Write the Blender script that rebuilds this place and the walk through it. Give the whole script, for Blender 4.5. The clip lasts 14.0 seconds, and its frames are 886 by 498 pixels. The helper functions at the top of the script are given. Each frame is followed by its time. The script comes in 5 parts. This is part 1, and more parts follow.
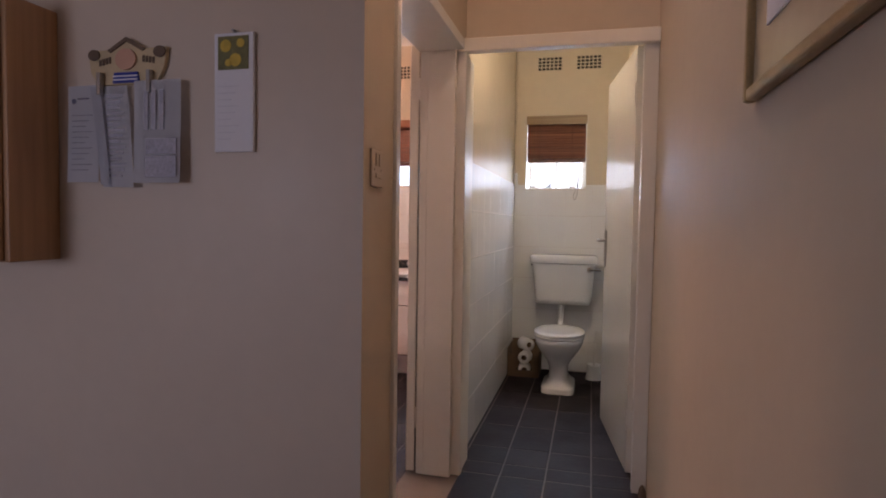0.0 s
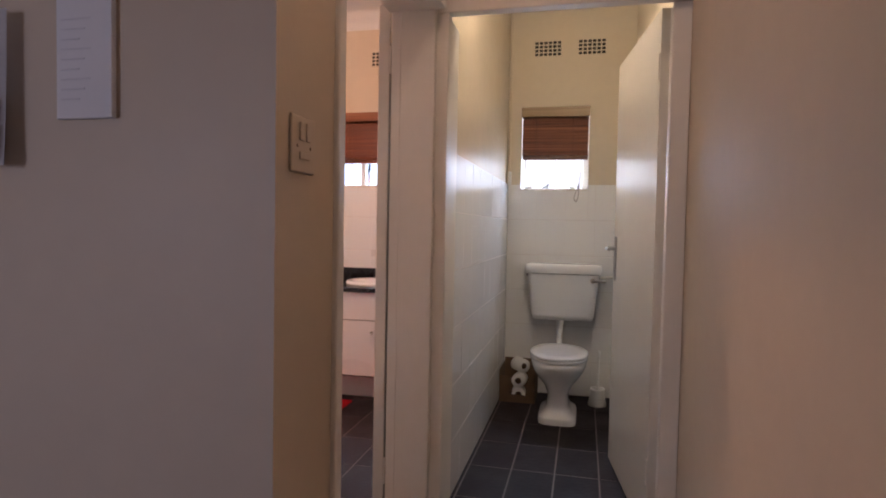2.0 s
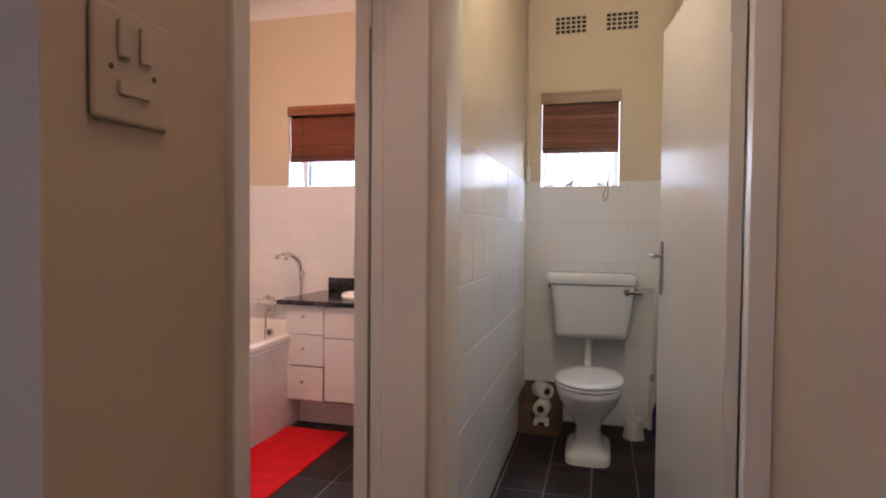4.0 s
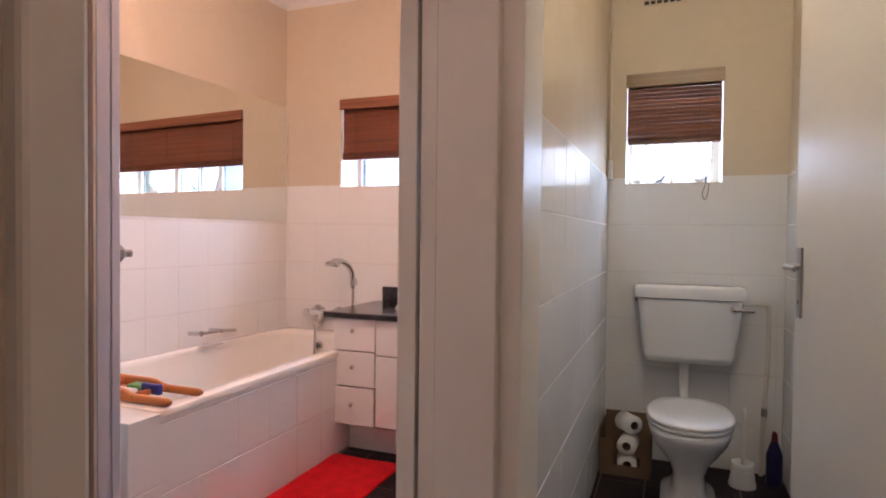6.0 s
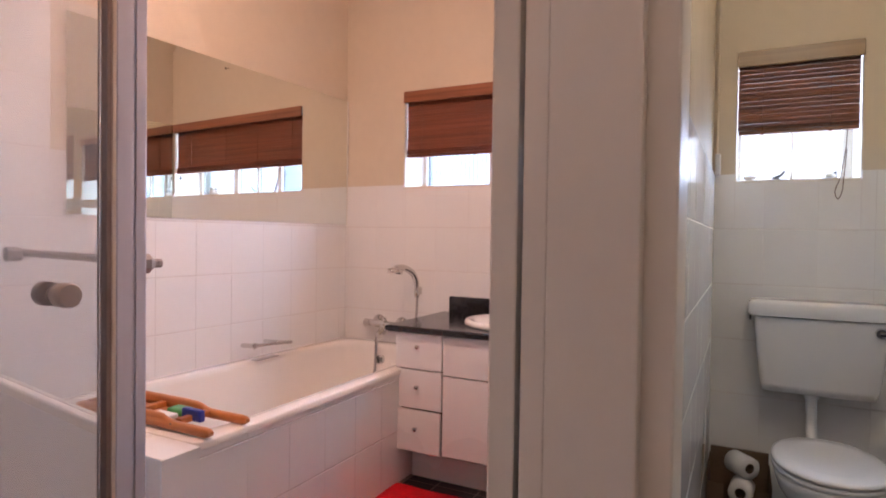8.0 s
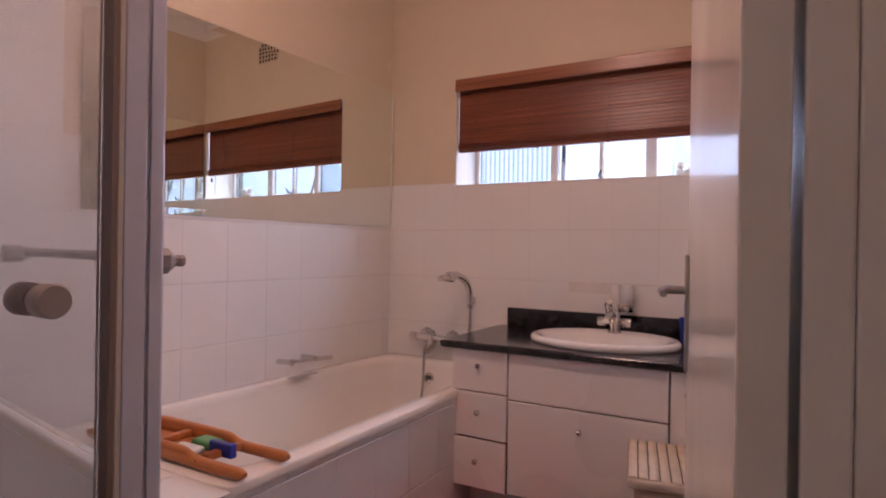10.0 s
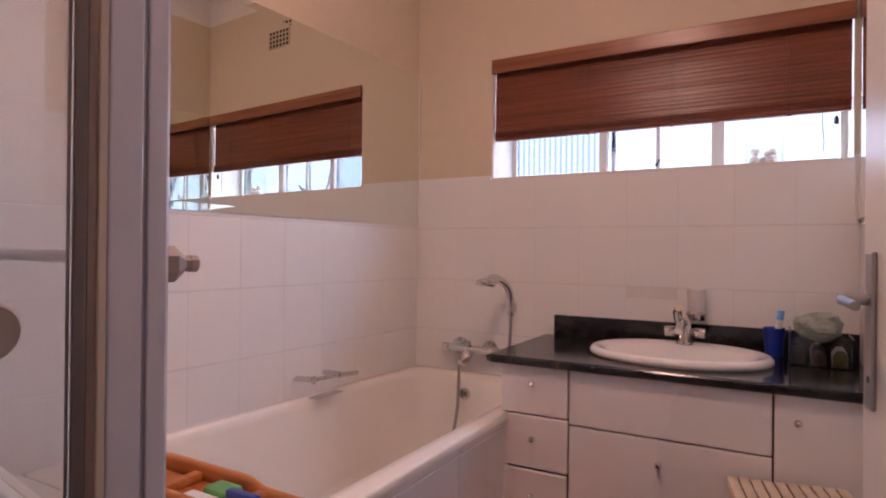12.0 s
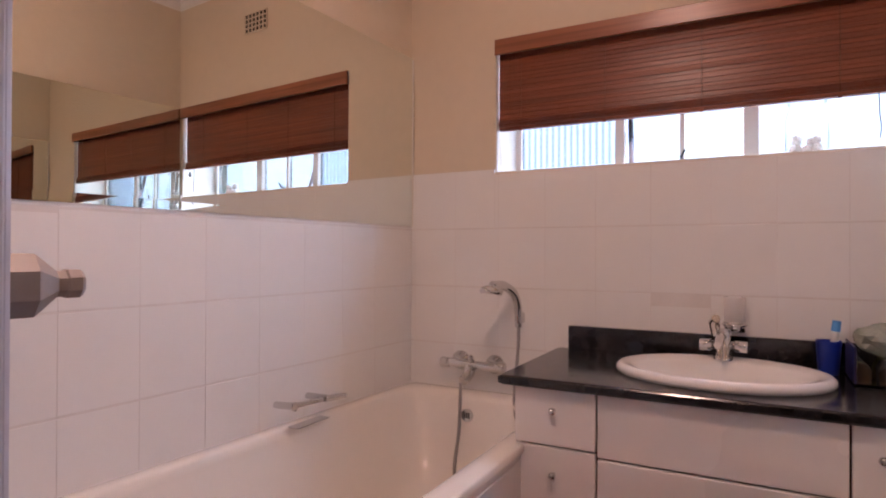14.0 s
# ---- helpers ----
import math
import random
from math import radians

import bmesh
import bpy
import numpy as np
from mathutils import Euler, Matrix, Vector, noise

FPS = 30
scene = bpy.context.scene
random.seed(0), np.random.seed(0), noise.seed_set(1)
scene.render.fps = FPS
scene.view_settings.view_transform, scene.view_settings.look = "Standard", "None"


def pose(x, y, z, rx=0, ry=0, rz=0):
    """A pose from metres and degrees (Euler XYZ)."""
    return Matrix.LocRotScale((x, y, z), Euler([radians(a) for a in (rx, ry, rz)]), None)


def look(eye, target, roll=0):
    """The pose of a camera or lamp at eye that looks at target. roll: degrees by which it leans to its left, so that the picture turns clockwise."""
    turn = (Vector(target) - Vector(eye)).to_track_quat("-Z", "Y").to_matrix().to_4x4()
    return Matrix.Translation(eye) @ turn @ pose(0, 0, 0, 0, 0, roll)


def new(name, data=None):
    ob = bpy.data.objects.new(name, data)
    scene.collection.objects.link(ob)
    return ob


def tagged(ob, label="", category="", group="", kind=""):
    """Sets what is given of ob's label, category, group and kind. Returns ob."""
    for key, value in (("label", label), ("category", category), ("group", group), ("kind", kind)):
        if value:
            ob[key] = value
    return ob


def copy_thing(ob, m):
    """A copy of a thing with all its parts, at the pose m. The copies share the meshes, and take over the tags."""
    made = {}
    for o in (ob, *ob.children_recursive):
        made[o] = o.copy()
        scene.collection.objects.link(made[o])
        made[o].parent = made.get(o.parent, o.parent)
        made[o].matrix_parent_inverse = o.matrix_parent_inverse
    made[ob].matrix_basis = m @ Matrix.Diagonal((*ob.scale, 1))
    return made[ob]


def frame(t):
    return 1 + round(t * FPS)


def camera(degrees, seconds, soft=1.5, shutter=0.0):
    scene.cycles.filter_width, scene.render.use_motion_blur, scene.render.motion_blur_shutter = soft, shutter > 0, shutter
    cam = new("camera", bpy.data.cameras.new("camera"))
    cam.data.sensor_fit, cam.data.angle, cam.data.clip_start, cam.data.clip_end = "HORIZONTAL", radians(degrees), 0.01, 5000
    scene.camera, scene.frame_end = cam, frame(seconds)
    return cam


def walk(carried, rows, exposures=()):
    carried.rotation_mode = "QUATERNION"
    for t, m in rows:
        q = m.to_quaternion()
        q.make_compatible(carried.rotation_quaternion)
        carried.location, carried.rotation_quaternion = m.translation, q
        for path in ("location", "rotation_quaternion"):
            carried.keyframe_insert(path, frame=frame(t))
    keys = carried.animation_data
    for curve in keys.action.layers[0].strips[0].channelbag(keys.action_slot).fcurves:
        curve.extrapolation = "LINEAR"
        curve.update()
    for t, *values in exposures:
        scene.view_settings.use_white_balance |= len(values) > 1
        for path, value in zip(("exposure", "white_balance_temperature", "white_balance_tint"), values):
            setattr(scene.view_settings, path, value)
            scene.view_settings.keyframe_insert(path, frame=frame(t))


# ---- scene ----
cam = camera(74.1, 14.0, soft=1.9)
PATH = [
    (0, (0.225, 0.229, 1.191), (-0.263, 2.167, 1.1), 0.9),
    (0.5, (0.207, 0.365, 1.191), (-0.276, 2.304, 1.104), 1.0),
    (1, (0.18, 0.491, 1.186), (-0.294, 2.432, 1.102), 1.0),
    (1.5, (0.168, 0.609, 1.181), (-0.3, 2.551, 1.104), 1.0),
    (2, (0.151, 0.775, 1.192), (-0.313, 2.719, 1.116), 1.1),
    (4.5, (0.036, 1.426, 1.188), (-0.519, 3.347, 1.134), 0.4),
    (5, (-0.001, 1.534, 1.193), (-0.605, 3.44, 1.141), 0.4),
    (5.5, (-0.025, 1.624, 1.187), (-0.687, 3.51, 1.135), 0.5),
    (6, (-0.071, 1.737, 1.185), (-0.792, 3.601, 1.14), 0.6),
    (6.5, (-0.118, 1.823, 1.191), (-0.892, 3.667, 1.15), 0.7),
    (7, (-0.153, 1.894, 1.205), (-0.988, 3.711, 1.161), 0.7),
    (7.5, (-0.209, 1.951, 1.191), (-1.083, 3.75, 1.156), 0.8),
    (8, (-0.268, 2.04, 1.198), (-1.177, 3.821, 1.158), 0.8),
    (10.5, (-0.647, 2.336, 1.15), (-1.643, 4.071, 1.152), 0.9),
    (11, (-0.719, 2.381, 1.155), (-1.716, 4.114, 1.154), 0.9),
    (11.5, (-0.797, 2.436, 1.148), (-1.792, 4.171, 1.149), 0.8),
    (12, (-0.878, 2.503, 1.145), (-1.873, 4.238, 1.15), 0.6),
    (12.5, (-0.942, 2.558, 1.15), (-1.932, 4.296, 1.156), 0.5),
    (13, (-1.001, 2.617, 1.149), (-1.983, 4.359, 1.158), 0.5),
    (13.5, (-1.049, 2.688, 1.147), (-2.021, 4.436, 1.159), 0.4),
    (14, (-1.083, 2.749, 1.149), (-2.034, 4.509, 1.162), 0.2),
]
EXPOSURES = [(0.0, 0.08, 6650, 29), (2.0, 0.12, 6500, 28), (5.0, 0.24, 6300, 27), (8.0, 0.14, 6150, 28), (10.5, -0.73, 6300, 36), (12.5, -0.45, 6200, 32), (14.0, -0.42, 6150, 29)]
walk(cam, [(t, look(eye, target, roll)) for t, eye, target, roll in PATH], EXPOSURES)

# ---- world and light ----
world = bpy.data.worlds.new("world")
scene.world = world
world.use_nodes = True
wn, wl = world.node_tree.nodes, world.node_tree.links
sky = wn.new("ShaderNodeTexSky")
sky.sky_type, sky.sun_disc = "NISHITA", False
sky.sun_elevation, sky.sun_rotation = radians(48), radians(150)
wl.new(sky.outputs["Color"], wn["Background"].inputs["Color"])
wn["Background"].inputs["Strength"].default_value = 0.08

sun_data = bpy.data.lights.new("sun", "SUN")
sun_data.energy, sun_data.angle, sun_data.color = 2.5, radians(0.5), (1.0, 0.95, 0.88)
sun = new("sun", sun_data)
sun.matrix_world = look((2, -6, 9), (0, 0, 0))


def area_lamp(name, eye, target, sx, sy, watts, colour):
    data = bpy.data.lights.new(name, "AREA")
    data.shape, data.size, data.size_y = "RECTANGLE", sx, sy
    data.energy, data.color = watts, colour
    ob = new(name, data)
    ob.matrix_world = look(eye, target)
    return ob


def bulb(name, place, watts, colour, radius):
    data = bpy.data.lights.new(name, "POINT")
    data.energy, data.color, data.shadow_soft_size = watts, colour, radius
    ob = new(name, data)
    ob.location = place
    return ob


# skylight in the bathroom, toilet and assumed hall window openings, and two ceiling lamps
DAY = (0.66, 0.83, 1.0)
area_lamp("bathroom_skylight", (-1.305, 5.46, 1.775), (-1.305, 4.9, 1.60), 1.89, 0.64, 120, DAY)
area_lamp("toilet_skylight", (-0.065, 5.46, 1.760), (-0.065, 4.9, 1.57), 0.52, 0.64, 47, (0.56, 0.79, 1.0))
area_lamp("hall_skylight", (-2.25, -1.72, 1.15), (-2.0, 1.0, 0.8), 1.15, 1.05, 17.5, (0.76, 0.82, 1.0))
bulb("bathroom_bulb", (-1.50, 3.32, 2.66), 28, (1.0, 0.66, 0.465), 0.08)
# second emitter added under the same lamp to brighten the lower room
glow = area_lamp("bathroom_down_fill", (-1.50, 3.32, 2.715), (-1.50, 3.32, 0.0), 0.16, 0.16, 8.5, (1.0, 0.66, 0.465))
glow.data.shape = "DISK"
bulb("toilet_bulb", (0.02, 3.36, 2.62), 13.0, (0.97, 0.95, 0.74), 0.14)

# fill light added to brighten the corridor walls; no lamp is known there
bulb("corridor_fill", (0.06, 1.76, 2.66), 8.2, (1.0, 0.76, 0.56), 0.06)

# ---- materials ----


def links_of(m):
    return m.node_tree.nodes, m.node_tree.links


def surface(name, colour, rough=0.5, metal=0.0, spread=0.06, scale=6.0, bump=0.0, bump_scale=200.0,
            rough_spread=0.0, per_object=0.0, coat=0.0, stretch=(1, 1, 1), spec=0.5):
    """A Principled material with broad and fine colour variation, uneven gloss and fine relief."""
    m = bpy.data.materials.new(name)
    m.use_nodes = True
    n, l = links_of(m)
    b = n["Principled BSDF"]
    b.inputs["Metallic"].default_value = metal
    b.inputs["Roughness"].default_value = rough
    b.inputs["Coat Weight"].default_value = coat
    b.inputs["Coat Roughness"].default_value = 0.08
    b.inputs["Specular IOR Level"].default_value = spec
    tc = n.new("ShaderNodeTexCoord")
    mp = n.new("ShaderNodeMapping")
    mp.inputs["Scale"].default_value = stretch
    gm = n.new("ShaderNodeNewGeometry")
    l.new(gm.outputs["Position"], mp.inputs["Vector"])
    big = n.new("ShaderNodeTexNoise")
    big.inputs["Scale"].default_value, big.inputs["Detail"].default_value = scale * 0.4, 3
    fine = n.new("ShaderNodeTexNoise")
    fine.inputs["Scale"].default_value, fine.inputs["Detail"].default_value = scale * 6, 5
    l.new(mp.outputs["Vector"], big.inputs["Vector"])
    l.new(mp.outputs["Vector"], fine.inputs["Vector"])
    add = n.new("ShaderNodeMath")
    add.operation = "MULTIPLY_ADD"
    add.inputs[1].default_value = 0.5
    l.new(fine.outputs["Fac"], add.inputs[0])
    l.new(big.outputs["Fac"], add.inputs[2])
    value = add.outputs[0]
    if per_object:
        info = n.new("ShaderNodeObjectInfo")
        mix = n.new("ShaderNodeMath")
        mix.operation = "MULTIPLY_ADD"
        mix.inputs[1].default_value = per_object
        l.new(info.outputs["Random"], mix.inputs[0])
        l.new(value, mix.inputs[2])
        value = mix.outputs[0]
    rng = n.new("ShaderNodeMapRange")
    rng.inputs["From Min"].default_value, rng.inputs["From Max"].default_value = 0.4, 1.1 + per_object
    rng.inputs["To Min"].default_value, rng.inputs["To Max"].default_value = 1 - spread, 1 + spread
    l.new(value, rng.inputs["Value"])
    vm = n.new("ShaderNodeVectorMath")
    vm.operation = "SCALE"
    vm.inputs[0].default_value = colour
    l.new(rng.outputs["Result"], vm.inputs["Scale"])
    l.new(vm.outputs["Vector"], b.inputs["Base Color"])
    if rough_spread:
        rr = n.new("ShaderNodeMapRange")
        rr.inputs["From Min"].default_value, rr.inputs["From Max"].default_value = 0.3, 0.7
        rr.inputs["To Min"].default_value, rr.inputs["To Max"].default_value = rough - rough_spread, rough + rough_spread
        l.new(big.outputs["Fac"], rr.inputs["Value"])
        l.new(rr.outputs["Result"], b.inputs["Roughness"])
    if bump:
        bn = n.new("ShaderNodeTexNoise")
        bn.inputs["Scale"].default_value, bn.inputs["Detail"].default_value = bump_scale, 4
        l.new(mp.outputs["Vector"], bn.inputs["Vector"])
        bp = n.new("ShaderNodeBump")
        bp.inputs["Strength"].default_value, bp.inputs["Distance"].default_value = bump, 0.004
        l.new(bn.outputs["Fac"], bp.inputs["Height"])
        l.new(bp.outputs["Normal"], b.inputs["Normal"])
    return m


def wood(name, dark, light, along, rough=0.4, grain=60.0, per_object=0.3):
    """Straight-grained wood; along is the axis of the grain."""
    m = surface(name, light, rough, per_object=per_object)
    n, l = links_of(m)
    b = n["Principled BSDF"]
    gm = n.new("ShaderNodeNewGeometry")
    mp = n.new("ShaderNodeMapping")
    mp.inputs["Scale"].default_value = tuple(1.5 if a == along else grain for a in "xyz")
    l.new(gm.outputs["Position"], mp.inputs["Vector"])
    no = n.new("ShaderNodeTexNoise")
    no.inputs["Scale"].default_value, no.inputs["Detail"].default_value, no.inputs["Distortion"].default_value = 1.0, 5, 0.6
    l.new(mp.outputs["Vector"], no.inputs["Vector"])
    info = n.new("ShaderNodeObjectInfo")
    ma = n.new("ShaderNodeMath")
    ma.operation = "MULTIPLY_ADD"
    ma.inputs[1].default_value, ma.inputs[2].default_value = per_object, -per_object / 2
    l.new(info.outputs["Random"], ma.inputs[0])
    ad = n.new("ShaderNodeMath")
    l.new(no.outputs["Fac"], ad.inputs[0])
    l.new(ma.outputs[0], ad.inputs[1])
    rp = n.new("ShaderNodeValToRGB")
    rp.color_ramp.elements[0].position, rp.color_ramp.elements[0].color = 0.3, (*dark, 1)
    rp.color_ramp.elements[1].position, rp.color_ramp.elements[1].color = 0.72, (*light, 1)
    l.new(ad.outputs[0], rp.inputs["Fac"])
    l.new(rp.outputs["Color"], b.inputs["Base Color"])
    bp = n.new("ShaderNodeBump")
    bp.inputs["Strength"].default_value, bp.inputs["Distance"].default_value = 0.15, 0.002
    l.new(no.outputs["Fac"], bp.inputs["Height"])
    l.new(bp.outputs["Normal"], b.inputs["Normal"])
    return m


def glass(name, tint, rough=0.0, ribs=0.0):
    m = bpy.data.materials.new(name)
    m.use_nodes = True
    n, l = links_of(m)
    b = n["Principled BSDF"]
    b.inputs["Base Color"].default_value = (*tint, 1)
    b.inputs["Transmission Weight"].default_value = 1.0
    b.inputs["Roughness"].default_value = rough
    b.inputs["IOR"].default_value = 1.45
    if ribs:
        gm = n.new("ShaderNodeNewGeometry")
        sx = n.new("ShaderNodeSeparateXYZ")
        l.new(gm.outputs["Position"], sx.inputs["Vector"])
        mu = n.new("ShaderNodeMath")
        mu.operation, mu.inputs[1].default_value = "MULTIPLY", ribs
        l.new(sx.outputs["X"], mu.inputs[0])
        si = n.new("ShaderNodeMath")
        si.operation = "SINE"
        l.new(mu.outputs[0], si.inputs[0])
        bp = n.new("ShaderNodeBump")
        bp.inputs["Strength"].default_value, bp.inputs["Distance"].default_value = 0.6, 0.003
        l.new(si.outputs[0], bp.inputs["Height"])
        l.new(bp.outputs["Normal"], b.inputs["Normal"])
        # light and dark streaks of the ribs put into the tint
        rg = n.new("ShaderNodeMapRange")
        rg.inputs["From Min"].default_value, rg.inputs["To Min"].default_value = -1.0, 0.45
        l.new(si.outputs[0], rg.inputs["Value"])
        vm = n.new("ShaderNodeVectorMath")
        vm.operation, vm.inputs[0].default_value = "SCALE", tint
        l.new(rg.outputs["Result"], vm.inputs["Scale"])
        l.new(vm.outputs["Vector"], b.inputs["Base Color"])
    return m


def lit(name, colour, strength):
    m = bpy.data.materials.new(name)
    m.use_nodes = True
    b = links_of(m)[0]["Principled BSDF"]
    b.inputs["Base Color"].default_value = (0.8, 0.8, 0.8, 1)
    b.inputs["Emission Color"].default_value = (*colour, 1)
    b.inputs["Emission Strength"].default_value = strength
    return m


CREAM = surface("cream_paint", (0.66, 0.56, 0.42), 0.60, spread=0.05, scale=3, bump=0.10, bump_scale=60, rough_spread=0.06)
HALL = surface("hall_paint", (0.58, 0.49, 0.40), 0.47, spread=0.05, scale=3, bump=0.12, bump_scale=50, rough_spread=0.08)
ENAMEL = surface("enamel_white", (0.74, 0.70, 0.63), 0.46, spec=0.14, spread=0.04, scale=4, bump=0.05, bump_scale=40, rough_spread=0.025)
GLOSS = surface("gloss_door_paint", (0.74, 0.70, 0.63), 0.17, spec=0.26, spread=0.03, scale=4, bump=0.03, bump_scale=20, rough_spread=0.03)
CEIL = surface("ceiling_white", (0.80, 0.78, 0.74), 0.85, spread=0.03, bump=0.05, bump_scale=120)
CREAM_GLOSS = surface("cream_gloss_paint", (0.66, 0.56, 0.42), 0.22, spec=0.11, spread=0.05, scale=3, bump=0.03, bump_scale=20, rough_spread=0.05)
TILE = surface("white_tile", (0.80, 0.79, 0.77), 0.09, spec=0.18, spread=0.025, scale=5, bump=0.03, bump_scale=12, rough_spread=0.03, per_object=0.4)
GROUT = surface("white_grout", (0.72, 0.69, 0.66), 0.85, spread=0.08, scale=20, bump=0.2, bump_scale=400)
DIRTY_GROUT = surface("stained_grout", (0.68, 0.64, 0.61), 0.9, spread=0.2, scale=20, bump=0.2, bump_scale=400)
SLATE = surface("slate_tile", (0.022, 0.0140, 0.0155), 0.55, spread=0.45, scale=9, bump=0.5, bump_scale=45, rough_spread=0.10, per_object=0.8, spec=0.18)
SLATE_GROUT = surface("floor_grout", (0.18, 0.15, 0.135), 0.9, spread=0.15, scale=25, bump=0.3, bump_scale=300)
CERAMIC = surface("ceramic", (0.82, 0.81, 0.79), 0.10, spread=0.015, scale=3, coat=0.05)
ACRYLIC = surface("bath_enamel", (0.84, 0.80, 0.74), 0.14, spread=0.02, scale=3)
SEAT = surface("seat_plastic", (0.84, 0.84, 0.84), 0.16, spread=0.01)
PLASTIC = surface("white_plastic", (0.78, 0.78, 0.76), 0.35, spread=0.03)
CHROME = surface("chrome", (0.66, 0.65, 0.64), 0.06, metal=1.0, spread=0.04, scale=30)
DULL = surface("satin_metal", (0.40, 0.38, 0.37), 0.32, metal=1.0, spread=0.06, scale=40)
ALU = surface("aluminium_white", (0.57, 0.58, 0.67), 0.25, metal=0.0, spread=0.04, scale=20, stretch=(1, 1, 0.1))
CREAM_ALU = surface("aluminium_cream", (0.60, 0.53, 0.46), 0.3, spread=0.04, scale=20)
TAUPE = surface("taupe_plastic", (0.24, 0.175, 0.15), 0.45, spread=0.06, scale=20)
SEAL = surface("dark_seal", (0.13, 0.105, 0.098), 0.55, spread=0.1)
GRANITE = surface("black_granite", (0.014, 0.012, 0.013), 0.15, spread=0.8, scale=60, rough_spread=0.03)
CABINET = surface("cabinet_white", (0.81, 0.78, 0.755), 0.28, spread=0.02, scale=3, rough_spread=0.04)
# dark brown stands in for the shade between the vanity fronts
GAP = surface("gap_shade_brown", (0.09, 0.045, 0.03), 0.8)
DARK = surface("shadow_gap", (0.03, 0.025, 0.02), 0.8)
RUG = surface("red_cotton", (0.62, 0.018, 0.022), 0.95, spread=0.20, scale=40, bump=0.8, bump_scale=350, spec=0.1)
BLIND = wood("blind_wood", (0.125, 0.030, 0.013), (0.24, 0.064, 0.027), "x", 0.33, 70, 0.14)
VALANCE = wood("valance_wood", (0.17, 0.055, 0.022), (0.34, 0.12, 0.055), "x", 0.30, 50, 0.0)
WCBLIND = wood("dark_blind_wood", (0.11, 0.040, 0.018), (0.26, 0.105, 0.048), "x", 0.33, 70)
WCVALANCE = wood("tan_valance_wood", (0.24, 0.15, 0.07), (0.36, 0.24, 0.12), "x", 0.35, 50, 0.0)
PINE = wood("orange_pine", (0.35, 0.10, 0.02), (0.55, 0.20, 0.05), "x", 0.38, 50)
BOARD = wood("brown_board", (0.30, 0.165, 0.080), (0.43, 0.25, 0.130), "z", 0.42, 30, 0.0)
GILT = surface("gilt_frame", (0.34, 0.25, 0.13), 0.38, metal=0.5, spread=0.25, scale=30)
MOUNT = surface("picture_mount", (0.52, 0.47, 0.36), 0.25, spread=0.10, scale=6, coat=0.6)
PAPER = surface("paper", (0.74, 0.75, 0.80), 0.85, spread=0.03, scale=10)
PAPER_GREY = surface("printed_paper", (0.66, 0.67, 0.73), 0.85, spread=0.05, scale=10)
PRINT = surface("print_grey", (0.40, 0.40, 0.47), 0.85, spread=0.35, scale=300)
INK = surface("ink", (0.17, 0.17, 0.24), 0.8)
CARDBOARD = surface("cardboard", (0.17, 0.105, 0.06), 0.9, spread=0.15, scale=20)
TISSUE = surface("tissue", (0.80, 0.79, 0.77), 0.95, spread=0.04, bump=0.3, bump_scale=300)
WEAVE = surface("woven_fibre", (0.70, 0.60, 0.47), 0.85, spread=0.18, scale=60, bump=0.5, bump_scale=300, per_object=0.4)
WEAVE_DARK = surface("dark_stitch", (0.20, 0.13, 0.08), 0.9, spread=0.2, scale=60)
BLUE = surface("blue_plastic", (0.012, 0.035, 0.30), 0.28, spread=0.05)
SKYBLUE = surface("light_blue_plastic", (0.10, 0.36, 0.75), 0.35)
GREEN = surface("green_plastic", (0.09, 0.33, 0.10), 0.4)
NAVY = surface("navy_plastic", (0.020, 0.016, 0.085), 0.3)
REDCAP = surface("red_plastic", (0.16, 0.015, 0.03), 0.35)
CORD = surface("cord", (0.09, 0.035, 0.018), 0.8)
BLACK = surface("black_metal", (0.02, 0.02, 0.022), 0.4)
YELLOW = surface("yellow_print", (0.60, 0.42, 0.05), 0.6, spread=0.3, scale=80)
OLIVE = surface("olive_print", (0.16, 0.15, 0.05), 0.6, spread=0.4, scale=90)
CARTOON = surface("cream_plaque", (0.56, 0.44, 0.26), 0.5, spread=0.2, scale=40)
SKIN = surface("peach_plaque", (0.56, 0.32, 0.22), 0.5, spread=0.08, scale=40)
BROWN = surface("brown_edge", (0.14, 0.085, 0.05), 0.6, spread=0.3, scale=40)
GARDEN = surface("lawn", (0.06, 0.10, 0.035), 0.95, spread=0.4, scale=3)
RAIL = surface("grey_beige_coating", (0.34, 0.295, 0.275), 0.45, spread=0.06, scale=30)
PEACH = surface("peach_paint", (0.56, 0.47, 0.365), 0.62, spread=0.05, scale=3, bump=0.10, bump_scale=50, rough_spread=0.05, spec=0.022)
GLASS = glass("shower_glass", (0.85, 0.87, 0.88))
JAR = glass("thin_jar_glass", (0.93, 0.95, 0.95))
links_of(JAR)[0]["Principled BSDF"].inputs["IOR"].default_value = 1.06
# near-black tints put in to dim the bright sky lamps behind the panes
REEDED = glass("dimmed_reeded_glass", (0.066, 0.080, 0.095), 0.03, 225.0)
DIM_PANE = glass("dimmed_window_glass", (0.071, 0.079, 0.084), 0.0)
SMALL_PANE = glass("dimmed_toilet_glass", (0.050, 0.042, 0.036), 0.0)
TUMBLER = surface("frosted_glass", (0.90, 0.87, 0.84), 0.35, spread=0.02)
links_of(TUMBLER)[0]["Principled BSDF"].inputs["Transmission Weight"].default_value = 0.45
WRAP = surface("clear_bag", (0.50, 0.55, 0.50), 0.25, spread=0.35, scale=20)
links_of(WRAP)[0]["Principled BSDF"].inputs["Transmission Weight"].default_value = 0.5
links_of(WRAP)[0]["Principled BSDF"].inputs["IOR"].default_value = 1.1
